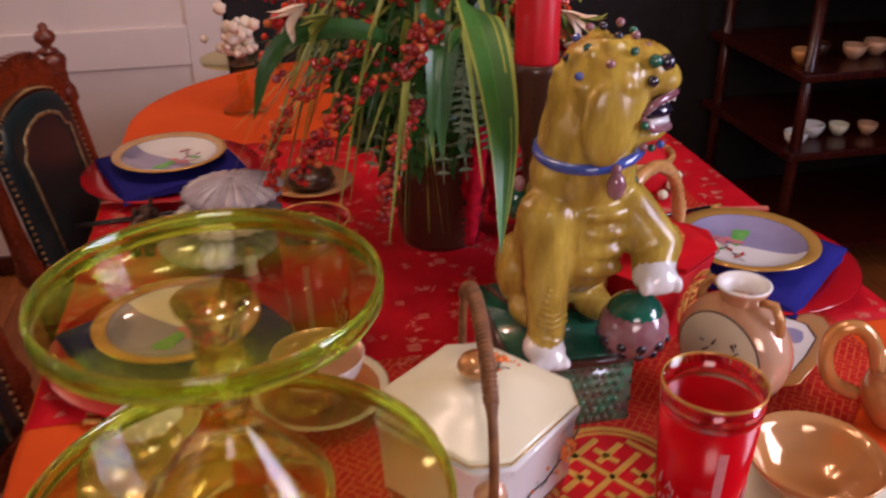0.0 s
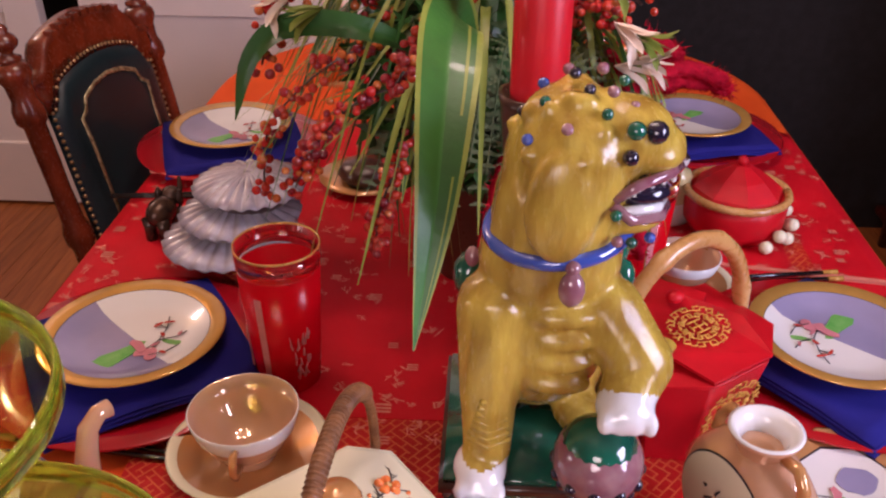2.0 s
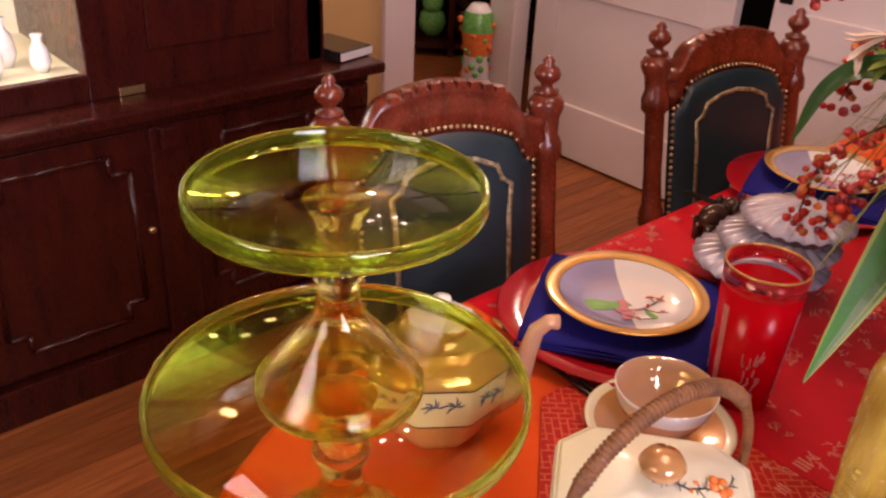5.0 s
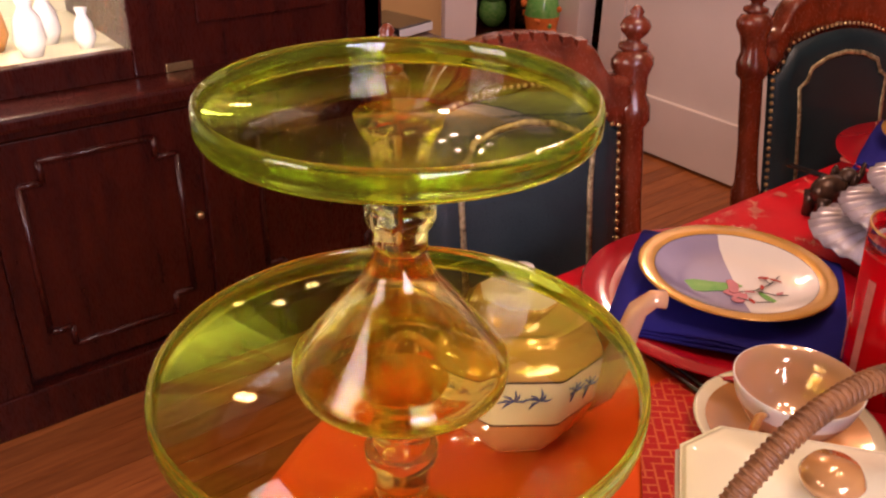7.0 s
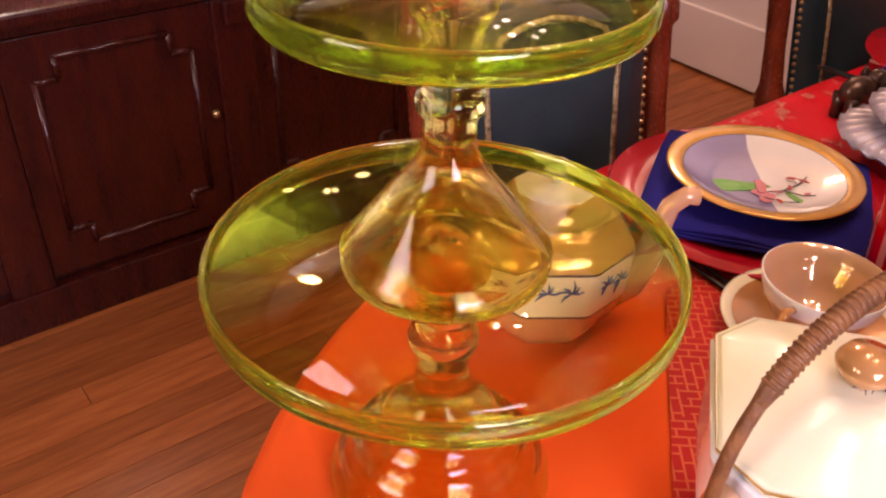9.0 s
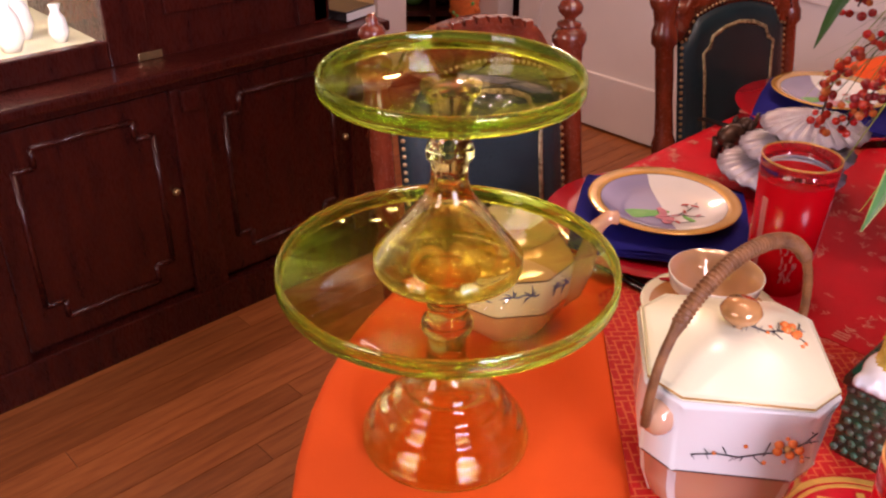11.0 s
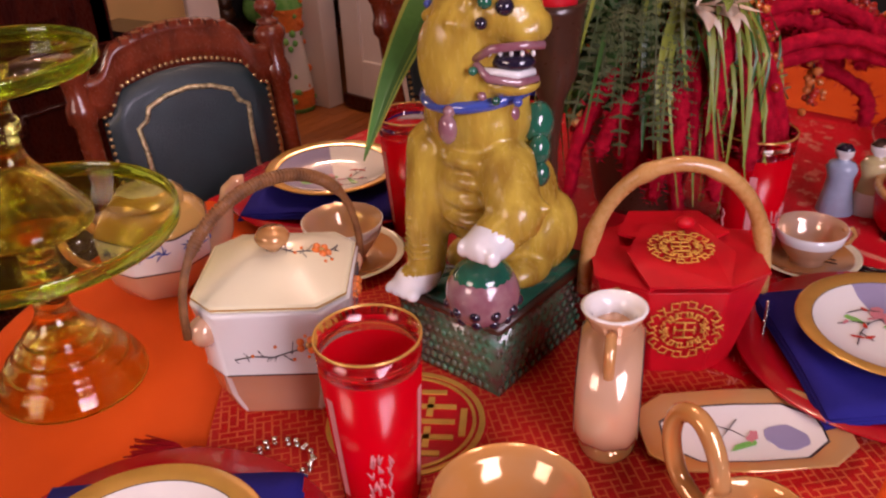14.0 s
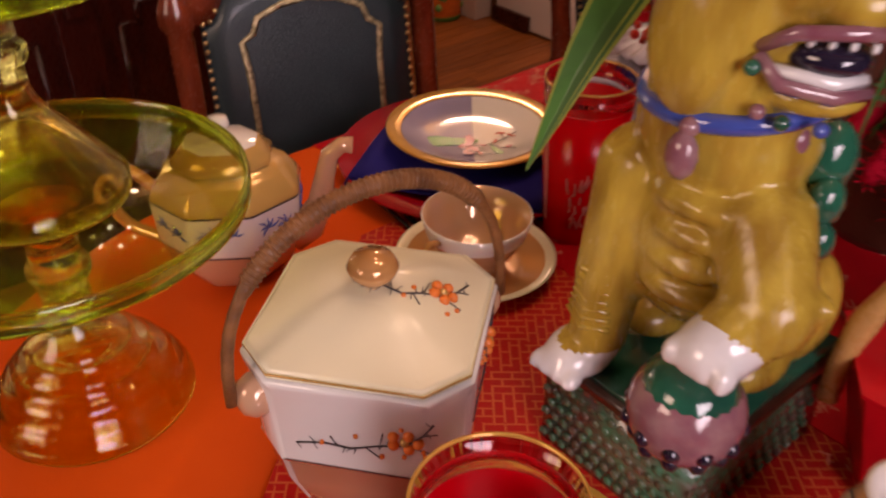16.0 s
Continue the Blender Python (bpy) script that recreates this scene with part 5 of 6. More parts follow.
def relish_dish():
    ob = thing("relish_dish", pose(0.636, 0.340, TOP, 0, 0, 40), "amber lustre dish with a painted lavender and white well", "dish")
    def rect(a, b, c):
        return [(-a + c, -b), (0, -b * 1.06), (a - c, -b), (a, -b + c * 0.8), (a * 1.02, 0), (a, b - c * 0.8), (a - c, b), (0, b * 1.06), (-a + c, b), (-a, b - c * 0.8), (-a * 1.02, 0), (-a, -b + c * 0.8)]
    bm = loft([(rect(0.060, 0.030, 0.02), 0.0), (rect(0.075, 0.040, 0.024), 0.004), (rect(0.097, 0.056, 0.030), 0.014), (rect(0.098, 0.057, 0.030), 0.0155), (rect(0.096, 0.055, 0.030), 0.016),
               (rect(0.077, 0.040, 0.026), 0.011), (rect(0.075, 0.038, 0.026), 0.0105), (rect(0.060, 0.028, 0.02), 0.0080)], [0, 0, 0, 0, 0, 2, 1])
    for f in bm.faces:
        c = f.calc_center_median()
        if f.normal.z > 0.6 and f.material_index == 1:
            f.material_index = 1
    part("dish", bm, [LUSTRE, PORCELAIN, INK], ob)
    part("painted_ground", patch(blob(0.040, -0.008, 0.019, 0.020, 18, 0.5, 0.25, 4), 0.0082), LAVENDER, ob, "lavender corner of the well", smooth=False)
    part("painted_leaf", patch(blob(-0.004, -0.018, 0.016, 0.0035, 12, 0.35, 0.5, 3), 0.0090), GREEN_PAINT, ob, smooth=False)
    part("painted_petal", patch(blob(0.008, -0.006, 0.011, 0.0055, 12, 0.9, 0.7, 7), 0.0092), PINK_PAINT, ob, smooth=False)
    bm = bmesh.new()
    tube([(-0.04, 0.02, 0.009), (-0.01, 0.005, 0.0092), (0.0, -0.006, 0.0094)], 0.0005, 5, bm)
    tube([(-0.03, -0.015, 0.009), (0.0, 0.02, 0.0092)], 0.0005, 5, bm)
    part("painted_stem", bm, INK, ob)


relish_dish()


def favour_box():
    ob = thing("gift_box", pose(0.500, 0.452, TOP, 0, 0, 36), "red satin gift box with gold embroidery and a bamboo handle", "box")
    def hexa(a, b):
        return [(-a, -b * 0.55), (-a * 0.45, -b), (a * 0.45, -b), (a, -b * 0.55), (a, b * 0.55), (a * 0.45, b), (-a * 0.45, b), (-a, b * 0.55)]
    bm = loft([(hexa(0.062, 0.062), 0.0), (hexa(0.088, 0.082), 0.110), (hexa(0.0885, 0.0825), 0.112)], [0, 0])
    bmesh.ops.bevel(bm, geom=bm.edges[:], offset=0.0015, segments=1, affect="EDGES")
    part("body", bm, RED_SATIN, ob, smooth=False)
    # four folded flaps overlapping on top
    fl = [[(-0.090, -0.046), (-0.040, -0.084), (0.030, -0.02), (-0.02, 0.05), (-0.090, 0.046)], [(0.090, -0.046), (0.090, 0.046), (0.030, 0.05), (-0.01, -0.02), (0.040, -0.084)],
          [(-0.040, 0.084), (0.040, 0.084), (0.060, 0.02), (0.0, -0.02), (-0.060, 0.02)], [(-0.040, -0.0845), (0.040, -0.0845), (0.056, -0.03), (0.030, 0.038), (-0.030, 0.038), (-0.056, -0.03)]]
    for k, f in enumerate(fl):
        b = bmesh.new()
        top = [b.verts.new((x, y, 0.113 + 0.003 * k + 0.16 * (0.084 - (abs(y) if k > 1 else abs(x))) * (1 if k == 3 else 0.6))) for x, y in f]
        b.faces.new(top)
        o = part("flap", b, RED_SATIN, ob, "folded red satin flap", smooth=False)
        o.modifiers.new("thickness", "SOLIDIFY").thickness = 0.003
    def zf(x, y):
        return 0.1235 + 0.16 * (0.084 - abs(y)) + 0.0012
    def roundel(name, on, r, n=26):
        b = bmesh.new()
        for q in range(n):
            a = math.tau * q / n
            for rad, rr in ((r, 0.16), (r * 0.62, 0.13)):
                p = [on(rad * math.cos(a) + r * rr * math.cos(a * 7 + u), rad * math.sin(a) + r * rr * math.sin(a * 7 + u)) for u in (0, 1.5, 3, 4.5)]
                tube(p, 0.0009, 4, b)
        for u, v, w, h in ((-0.3, 0, 0.3, 0), (0, -0.3, 0, 0.3), (-0.3, 0.3, 0.3, 0.3), (-0.3, -0.3, 0.3, -0.3), (-0.3, -0.15, -0.3, 0.15), (0.3, -0.15, 0.3, 0.15)):
            tube([on(u * r, v * r), on(w * r, h * r)], 0.0012, 4, b)
        tagged(part(name, b, GOLD_THREAD, ob, "gold embroidered roundel"), kind="stuff")
    roundel("embroidery", lambda u, v: Vector((u, -0.024 + v * 0.8, zf(u, -0.024 + v * 0.8))), 0.030)
    sl = 0.022 / 0.100
    roundel("embroidery", lambda u, v: Vector((u * 1.0, -0.0845 + sl * (0.05 - v) * 0.7 - 0.002 + 0.0, 0.066 + v)), 0.034)
    a = Vector((0.090 - 0.0365, -0.084 * 0.78, 0))
    part("knot", ball((0.012, 0.020, 0.140), 0.009, scale=(1.2, 1, 0.8)), RED_SATIN, ob, "red knot button")
    pts = arc((-0.096, 0.0, 0.066), (0.096, 0.0, 0.066), 0.152, 24, 0.78)
    rs = [0.0085 + (0.0018 if k % 6 == 3 else 0) for k in range(25)]
    part("handle", tube(pts, rs, 12), BAMBOO, ob, "bent bamboo handle with knots")
    bm = bmesh.new()
    for k in range(14):
        ball((0.104, -0.008, 0.055 - 0.0042 * k), 0.0022, bm, 1)
    part("bead_string", bm, SILVER, ob, "short string of silver beads")


favour_box()


def small_figure(name, x, y, h, cloth, turn, label):
    """A plain standing figurine: robe, shoulders and a round top."""
    bm = lathe([(0, 0), (0.24 * h, 0), (0.25 * h, 0.03 * h), (0.20 * h, 0.3 * h), (0.17 * h, 0.5 * h), (0.21 * h, 0.66 * h), (0.16 * h, 0.74 * h), (0.07 * h, 0.78 * h), (0.12 * h, 0.84 * h), (0.13 * h, 0.92 * h), (0.07 * h, 0.99 * h), (0, h)], 20, 1, 0.8,
               mats=[0, 0, 0, 1, 1, 1, 1, 2, 2, 3, 3])
    ob = put(name, bm, cloth)
    ob.matrix_basis = pose(x, y, TOP, 0, 0, turn)
    return tagged(ob, label, "figurine", "porcelain figurines")


BLUEROBE = surf("pale_blue_glaze", (0.35, 0.42, 0.55), 0.2, scale=40, coat=0.5)
YELROBE = surf("pale_yellow_glaze", (0.55, 0.45, 0.22), 0.2, scale=40, coat=0.5)
small_figure("figurine", 0.545, 0.880, 0.105, [BLUEROBE, BLUEROBE, PORCELAIN, DARKGLAZE], 0, "small porcelain figurine in a pale blue robe")
small_figure("figurine", 0.585, 0.905, 0.112, [PORCELAIN, YELROBE, PORCELAIN, BRONZE], 30, "small porcelain figurine in a pale yellow jacket")
small_figure("figurine", 0.640, 0.840, 0.070, [BRONZE, PORCELAIN, PORCELAIN, DARKGLAZE], 30, "small white porcelain figurine on the brocade")
small_figure("figurine", -0.005, 0.665, 0.060, [PINK_PAINT, PORCELAIN, PEACH, PEACH], 30, "small pink figurine before the shell dish")


def lustre_bowl():
    ob = thing("bowl", pose(0.535, 0.098, TOP), "amber lustre bowl at the head of the table", "bowl")
    part("saucer_rim", lathe([(0, 0), (0.045, 0), (0.05, 0.002), (0.083, 0.014), (0.084, 0.016), (0.05, 0.006), (0, 0.006)], 48), CREAM, ob, "cream saucer rim")
    part("wall", lathe([(0, 0.007), (0.03, 0.007), (0.045, 0.02), (0.062, 0.046), (0.067, 0.056), (0.0655, 0.057), (0.058, 0.043), (0.042, 0.022), (0.018, 0.012), (0, 0.0115)], 56), LUSTRE, ob)


lustre_bowl()


def creamer():
    ob = thing("creamer", pose(0.705, 0.185, TOP, 0, 0, 160), "amber lustre creamer with a tall loop handle", "creamer")
    part("body", lathe([(0, 0), (0.032, 0), (0.034, 0.003), (0.045, 0.02), (0.048, 0.04), (0.042, 0.058), (0.038, 0.064), (0.041, 0.072), (0.039, 0.072), (0.035, 0.062), (0.040, 0.035), (0, 0.006)], 40), LUSTRE, ob)
    pts = [(0.036, 0, 0.066), (0.046, 0, 0.098), (0.066, 0, 0.118), (0.088, 0, 0.110), (0.094, 0, 0.080), (0.080, 0, 0.046), (0.046, 0, 0.030)]
    sm = []
    for a, b, c, d in zip([pts[0]] + pts, pts, pts[1:], pts[2:] + [pts[-1]]):
        for s in (0, 0.25, 0.5, 0.75):
            sm.append(Vector([0.5 * (2 * b[i] + (c[i] - a[i]) * s + (2 * a[i] - 5 * b[i] + 4 * c[i] - d[i]) * s * s + (3 * b[i] - a[i] - 3 * c[i] + d[i]) * s ** 3) for i in range(3)]))
    part("handle", tube(sm, 0.0085, 12), LUSTRE, ob, "looped lustre handle")
    part("spout", tube([(-0.03, 0, 0.060), (-0.046, 0, 0.068), (-0.056, 0, 0.078)], [0.016, 0.011, 0.006], 12), LUSTRE, ob)


creamer()


def shell_dish():
    for k, (r, z, dx, dy) in enumerate(((0.092, 0.036, 0, 0), (0.082, 0.068, 0.012, 0.014), (0.076, 0.102, 0.024, 0.030))):
        ob = thing("shell_dish", pose(-0.045 + dx, 0.745 + dy, TOP + z, 0, 0, 30 + 14 * k), "grey lustre shell-shaped dish in a stack", "dish", "stacked shell dishes")
        bm = bmesh.new()
        n, m = 144, 8
        rows = []
        for j in range(m + 1):
            s = j / m
            rows.append([bm.verts.new((r * s * math.cos(math.tau * i / n) * (1 + 0.012 * math.cos(math.tau * i * 24 / n) * s), r * s * math.sin(math.tau * i / n) * (1 + 0.012 * math.cos(math.tau * i * 24 / n) * s),
                                       0.020 * (1 - s ** 2) + 0.0026 * s * math.cos(math.tau * i * 24 / n))) for i in range(n)])
        for a, b in zip(rows, rows[1:]):
            for i in range(n):
                bm.faces.new((a[i], a[(i + 1) % n], b[(i + 1) % n], b[i]))
        o = part("shell", bm, SHELL, ob)
        o.modifiers.new("thickness", "SOLIDIFY").thickness = 0.003
        part("bowl", lathe([(0, -0.034), (0.03, -0.034), (0.045, -0.026), (r * 0.86, -0.004), (r * 0.88, 0.0), (0, 0.0)], 40), POT, ob, "brown glazed underside")


shell_dish()


def elephant():
    bm = bmesh.new()
    ball((0, 0, 0.040), 0.024, bm, 3, (1.35, 0.9, 0.95))
    ball((0.034, 0, 0.052), 0.016, bm, 3)
    for x in (-0.02, 0.02):
        for y in (-0.012, 0.012):
            tube([(x, y, 0.036), (x, y, 0.018), (x + 0.002, y, 0.0)], [0.011, 0.009, 0.010], 10, bm)
    for s in (-1, 1):
        ball((0.028, s * 0.018, 0.052), 0.014, bm, 2, (0.5, 0.45, 1.1))
    tube([(0.046, 0, 0.050), (0.058, 0, 0.044), (0.064, 0, 0.054), (0.066, 0, 0.070)], [0.008, 0.006, 0.0045, 0.003], 8, bm)
    tube([(0.042, 0.007, 0.043), (0.056, 0.011, 0.038)], [0.003, 0.001], 6, bm)
    tube([(0.042, -0.007, 0.043), (0.056, -0.011, 0.038)], [0.003, 0.001], 6, bm)
    ob = put("elephant_statuette", bm, BRONZE)
    ob.matrix_basis = pose(-0.168, 0.815, H - 0.0005, 0, 0, 80) @ Matrix.Diagonal((0.92, 0.92, 0.92, 1))
    tagged(ob, "small dark bronze elephant statuette with raised trunk", "statuette")


elephant()


def lidded_basket():
    ob = thing("sewing_basket", pose(0.668, 0.885, TOP), "round red satin basket with a plaited rim and ivory beads", "basket")
    part("wall", lathe([(0, 0), (0.060, 0), (0.072, 0.02), (0.074, 0.045), (0.070, 0.062), (0.064, 0.062), (0, 0.058)], 40), RED_SATIN, ob)
    bm = bmesh.new()
    ring = [(0.072 * math.cos(a), 0.072 * math.sin(a), 0.063) for a in [math.tau * k / 40 for k in range(41)]]
    tube(ring, 0.006, 8, bm)
    part("rim", bm, BAMBOO, ob, "plaited straw rim")
    part("lid", lathe([(0.066, 0.062), (0.064, 0.068), (0.04, 0.088), (0.012, 0.104), (0, 0.106)], 8), RED_SATIN, ob, "gathered red satin lid", smooth=False)
    part("button", ball((0, 0, 0.110), 0.008), RED_SATIN, ob)
    for k in range(7):
        a = -1.2 + 0.28 * k
        part("bead", ball((0.084 * math.cos(a), 0.084 * math.sin(a), 0.012 + 0.012 * (k % 2)), 0.010), CREAM, ob, "ivory bead")


lidded_basket()
ob = thing("saucer", pose(0.105, 1.00, TOP), "brown lustre saucer behind the flowers", "saucer", "saucers")
part("dish", lathe([(0, 0), (0.04, 0), (0.075, 0.014), (0.076, 0.016), (0.04, 0.006), (0, 0.006)], 40), LUSTRE, ob)
part("sweet", lathe([(0, 0.006), (0.034, 0.006), (0.045, 0.02), (0.036, 0.036), (0, 0.042)], 24), POT, ob, "dark brown dome on the saucer")


def chopsticks(x, y, ang, label):
    for k in (-1, 1):
        ob = thing("chopstick", pose(x - math.sin(radians(ang)) * 0.006 * k, y + math.cos(radians(ang)) * 0.006 * k, TOP + 0.004, 0, 0, ang + 1.2 * k), label, "chopstick", "black chopsticks")
        part("shaft", tube([(-0.12, 0, 0), (0.0, 0, 0), (0.12, 0, 0)], [0.0022, 0.003, 0.0036], 8), BLACKLAC, ob)
        part("tip", tube([(0.10, 0, 0), (0.121, 0, 0)], [0.0038, 0.0040], 8), GOLD_RIM, ob, "gilt end")


chopsticks(-0.075, 0.366, 172, "black lacquer chopstick beside a charger")
chopsticks(0.665, 0.735, 8, "black lacquer chopstick lying beyond a red charger")
chopsticks(-0.17, 0.930, 5, "black lacquer chopstick at a far setting")
rnd = random.Random(9)
ob = thing("bead_ring", pose(0.305, 0.045, TOP), "loop of silver and glass beads used as a napkin ring", "napkin ring")
for k in range(34):
    a = math.tau * k / 17
    part("bead", ball((0.030 * math.cos(a) + rnd.uniform(-0.003, 0.003), 0.026 * math.sin(a), 0.005 + 0.006 * (k // 17)), 0.0034, sub=1), SILVER, ob)

# ---- candle and flowers ----
ob = thing("candle", pose(0.344, 0.4435, 0), "tall lit red pillar candle in a brown holder", "candle")
part("holder", lathe([(0, TOP), (0.012, TOP), (0.0135, TOP + 0.008), (0.010, TOP + 0.02), (0.008, 0.96), (0.014, 1.02), (0.027, 1.05), (0.030, 1.085), (0.033, 1.118), (0.035, 1.128), (0.031, 1.128), (0.024, 1.118), (0, 1.116)], 32), POT, ob, "dark brown glazed cup holder")
part("wax", lathe([(0, 1.117), (0.0245, 1.117), (0.0250, 1.13), (0.0240, 1.272), (0.022, 1.276), (0.012, 1.270), (0, 1.269)], 32), WAX, ob, "smooth red wax")
part("wick", tube([(0, 0, 1.268), (0.001, 0, 1.282)], 0.0012, 6), BLACKLAC, ob)
FLAME = surf("flame", (1.0, 0.75, 0.3), 0.5, bump=0, emit=((1.0, 0.62, 0.22), 22.0))
part("flame", lathe([(0, 1.278), (0.005, 1.284), (0.0065, 1.292), (0.004, 1.306), (0, 1.320)], 14), FLAME, ob, "small candle flame")


def curve3(pts, n):
    """A smooth line through points."""
    pts = [Vector(p) for p in pts]
    out = []
    ext = [pts[0] * 2 - pts[1]] + pts + [pts[-1] * 2 - pts[-2]]
    for k in range(n + 1):
        q = min(len(pts) - 1 - 1e-6, (len(pts) - 1) * k / n)
        i, s = int(q), q - int(q)
        a, b, c, d = ext[i:i + 4]
        out.append(0.5 * (2 * b + (c - a) * s + (2 * a - 5 * b + 4 * c - d) * s * s + (3 * b - a - 3 * c + d) * s ** 3))
    return out


def blade(bm, pts, width, cols=4, n=14, fold=0.25, striped=False, facing=None, slot=0):
    """A long leaf: a folded, tapering strip along a bent line."""
    line = curve3(pts, n)
    rows = []
    for k, p in enumerate(line):
        d = (line[min(k + 1, n)] - line[max(k - 1, 0)]).normalized()
        side = d.cross(Vector(facing) if facing else Vector((0, 0, 1)))
        side = side.normalized() if side.length > 1e-3 else Vector((1, 0, 0))
        nrm = side.cross(d)
        s = k / n
        w = width * (min(1, (0.25 + s * 2.2)) * (1 - max(0, (s - 0.45) / 0.55) ** 1.7)) + 0.0006
        rows.append([bm.verts.new(p + side * (w * u) + nrm * (w * fold * abs(u))) for u in [-1 + 2 * j / cols for j in range(cols + 1)]])
    for k0, (a, b) in enumerate(zip(rows, rows[1:])):
        for j in range(cols):
            f = bm.faces.new((a[j], a[j + 1], b[j + 1], b[j]))
            f.material_index = 2 if striped and cols > 12 and j > cols * 0.42 and j < cols - 2 else slot + (1 if striped and (j in (0, 1, cols - 2, cols - 1) or (j % 9 == 4 and k0 % 11 < 8)) else 0)


def flowers():
    C = Vector((0.295, 0.76, 1.03))
    ob = thing("flower_arrangement", pose(0, 0, 0), "centrepiece of broad leaves, berries, ferns and red chenille plumes", "flower arrangement")
    part("pot", lathe([(0, TOP), (0.060, TOP), (0.064, TOP + 0.01), (0.088, 0.90), (0.092, 0.98), (0.084, 0.985), (0.078, 0.96), (0, 0.955)], 36), POT, ob, "brown glazed pot").location = (C.x, C.y, 0)
    rnd = random.Random(17)
    # the great striped leaf beside the lion
    bm = bmesh.new()
    blade(bm, [(0.285, 0.62, 1.08), (0.272, 0.53, 1.165), (0.268, 0.44, 1.19), (0.267, 0.355, 1.155), (0.263, 0.285, 1.085), (0.251, 0.240, 0.997)], 0.027, 22, 30, 0.22, True, (0.25, -0.9, 0.35))
    part("striped_leaf", bm, [LEAF, LEAF2, LEAF3], ob, "long glossy green and yellow striped leaf")
    leaves = [[(0.27, 0.70, 1.05), (0.22, 0.62, 1.17), (0.15, 0.59, 1.23), (0.10, 0.58, 1.25)], [(0.26, 0.70, 1.05), (0.19, 0.62, 1.12), (0.10, 0.60, 1.135), (0.05, 0.60, 1.10), (0.025, 0.60, 1.03)],
              [(0.30, 0.70, 1.06), (0.28, 0.64, 1.13), (0.27, 0.60, 1.12), (0.262, 0.58, 1.04), (0.26, 0.57, 0.97)], [(0.27, 0.74, 1.06), (0.20, 0.78, 1.30), (0.10, 0.82, 1.42), (0.02, 0.84, 1.45)],
              [(0.36, 0.76, 1.06), (0.48, 0.72, 1.26), (0.60, 0.72, 1.30), (0.72, 0.76, 1.24), (0.80, 0.80, 1.14)], [(0.30, 0.80, 1.06), (0.32, 0.86, 1.35), (0.36, 0.92, 1.5)],
              [(0.28, 0.68, 1.05), (0.26, 0.60, 1.12), (0.25, 0.57, 1.08), (0.245, 0.56, 0.99)], [(0.25, 0.76, 1.06), (0.15, 0.72, 1.30), (0.08, 0.66, 1.42), (0.0, 0.62, 1.48)], [(0.34, 0.82, 1.06), (0.44, 0.92, 1.28), (0.52, 1.02, 1.30), (0.6, 1.1, 1.2)]]
    for k, pts in enumerate(leaves):
        bm = bmesh.new()
        blade(bm, pts, 0.012 + 0.004 * (k % 3), 6, 20, 0.3, k == 5, (0.2, -0.6, 0.8))
        part("leaf", bm, [LEAF, LEAF2], ob, "long arching green leaf")
    for k in range(22):
        a = rnd.uniform(1.2, 5.2)
        r, up = rnd.uniform(0.11, 0.20), rnd.uniform(0.06, 0.18)
        e = Vector((math.cos(a), math.sin(a) * 0.9, 0))
        bm = bmesh.new()
        blade(bm, [C + e * 0.02, C + e * (r * 0.45) + Vector((0, 0, up)), C + e * (r * 0.85) + Vector((0, 0, up * 0.8)), C + e * (r * 1.15) + Vector((0, 0, up * 0.8 - rnd.uniform(0.08, 0.22)))], rnd.uniform(0.007, 0.017), 6, 16, 0.3, k % 9 == 0, (0.2, -0.6, 0.8))
        part("leaf", bm, [LEAF, LEAF2], ob)
    bm = bmesh.new()
    for k in range(2200):
        u = Vector((rnd.gauss(0, 1), rnd.gauss(0, 1), rnd.gauss(0, 1))).normalized() * rnd.uniform(0.55, 1.0) ** 0.5
        p = Vector((0.275 + 0.13 * u.x, 0.735 + 0.14 * u.y, 1.03 + 0.125 * u.z))
        q = Vector((rnd.gauss(0, 1), rnd.gauss(0, 1), rnd.gauss(-0.3, 0.7))).normalized()
        s = q.cross(u).normalized() if q.cross(u).length > 0.05 else Vector((1, 0, 0))
        l, w = rnd.uniform(0.022, 0.05), rnd.uniform(0.005, 0.011)
        nrm = q.cross(s)
        vs = [bm.verts.new(v) for v in (p, p + q * l * 0.5 + s * w, p + q * l - nrm * 0.004, p + q * l * 0.5 - s * w)]
        f = bm.faces.new(vs)
        f.material_index = rnd.choice((0, 0, 0, 1))
    tagged(part("foliage", bm, [LEAF, FERN], ob, "dense small dark leaves"), kind="stuff")
    # fine grassy blades that hang over the rim
    bm = bmesh.new()
    for k in range(90):
        a = rnd.uniform(0, math.tau) if k < 40 else rnd.uniform(2.7, 4.1)
        r = rnd.uniform(0.17, 0.32) * (0.6 if math.cos(a) > 0.2 else 1)
        up = rnd.uniform(0.03, 0.16)
        tip = C + Vector((r * math.cos(a), r * math.sin(a), rnd.uniform(-0.14, 0.06)))
        mid = C + Vector((0.6 * r * math.cos(a), 0.6 * r * math.sin(a), up))
        blade(bm, [C + Vector((0.03 * math.cos(a), 0.03 * math.sin(a), 0)), C + Vector((0.3 * r * math.cos(a), 0.3 * r * math.sin(a), up)), mid, tip], rnd.uniform(0.002, 0.0055), 2, 10, 0.3, slot=rnd.choice((0, 0, 1)))
    tagged(part("grass", bm, [LEAF2, LEAF], ob, "thin trailing grass blades"), kind="stuff")
    # green dangling blades right of the lion
    bm = bmesh.new()
    for k in range(46):
        x, y = rnd.uniform(0.36, 0.50), rnd.uniform(0.60, 0.74)
        z = rnd.uniform(1.03, 1.13)
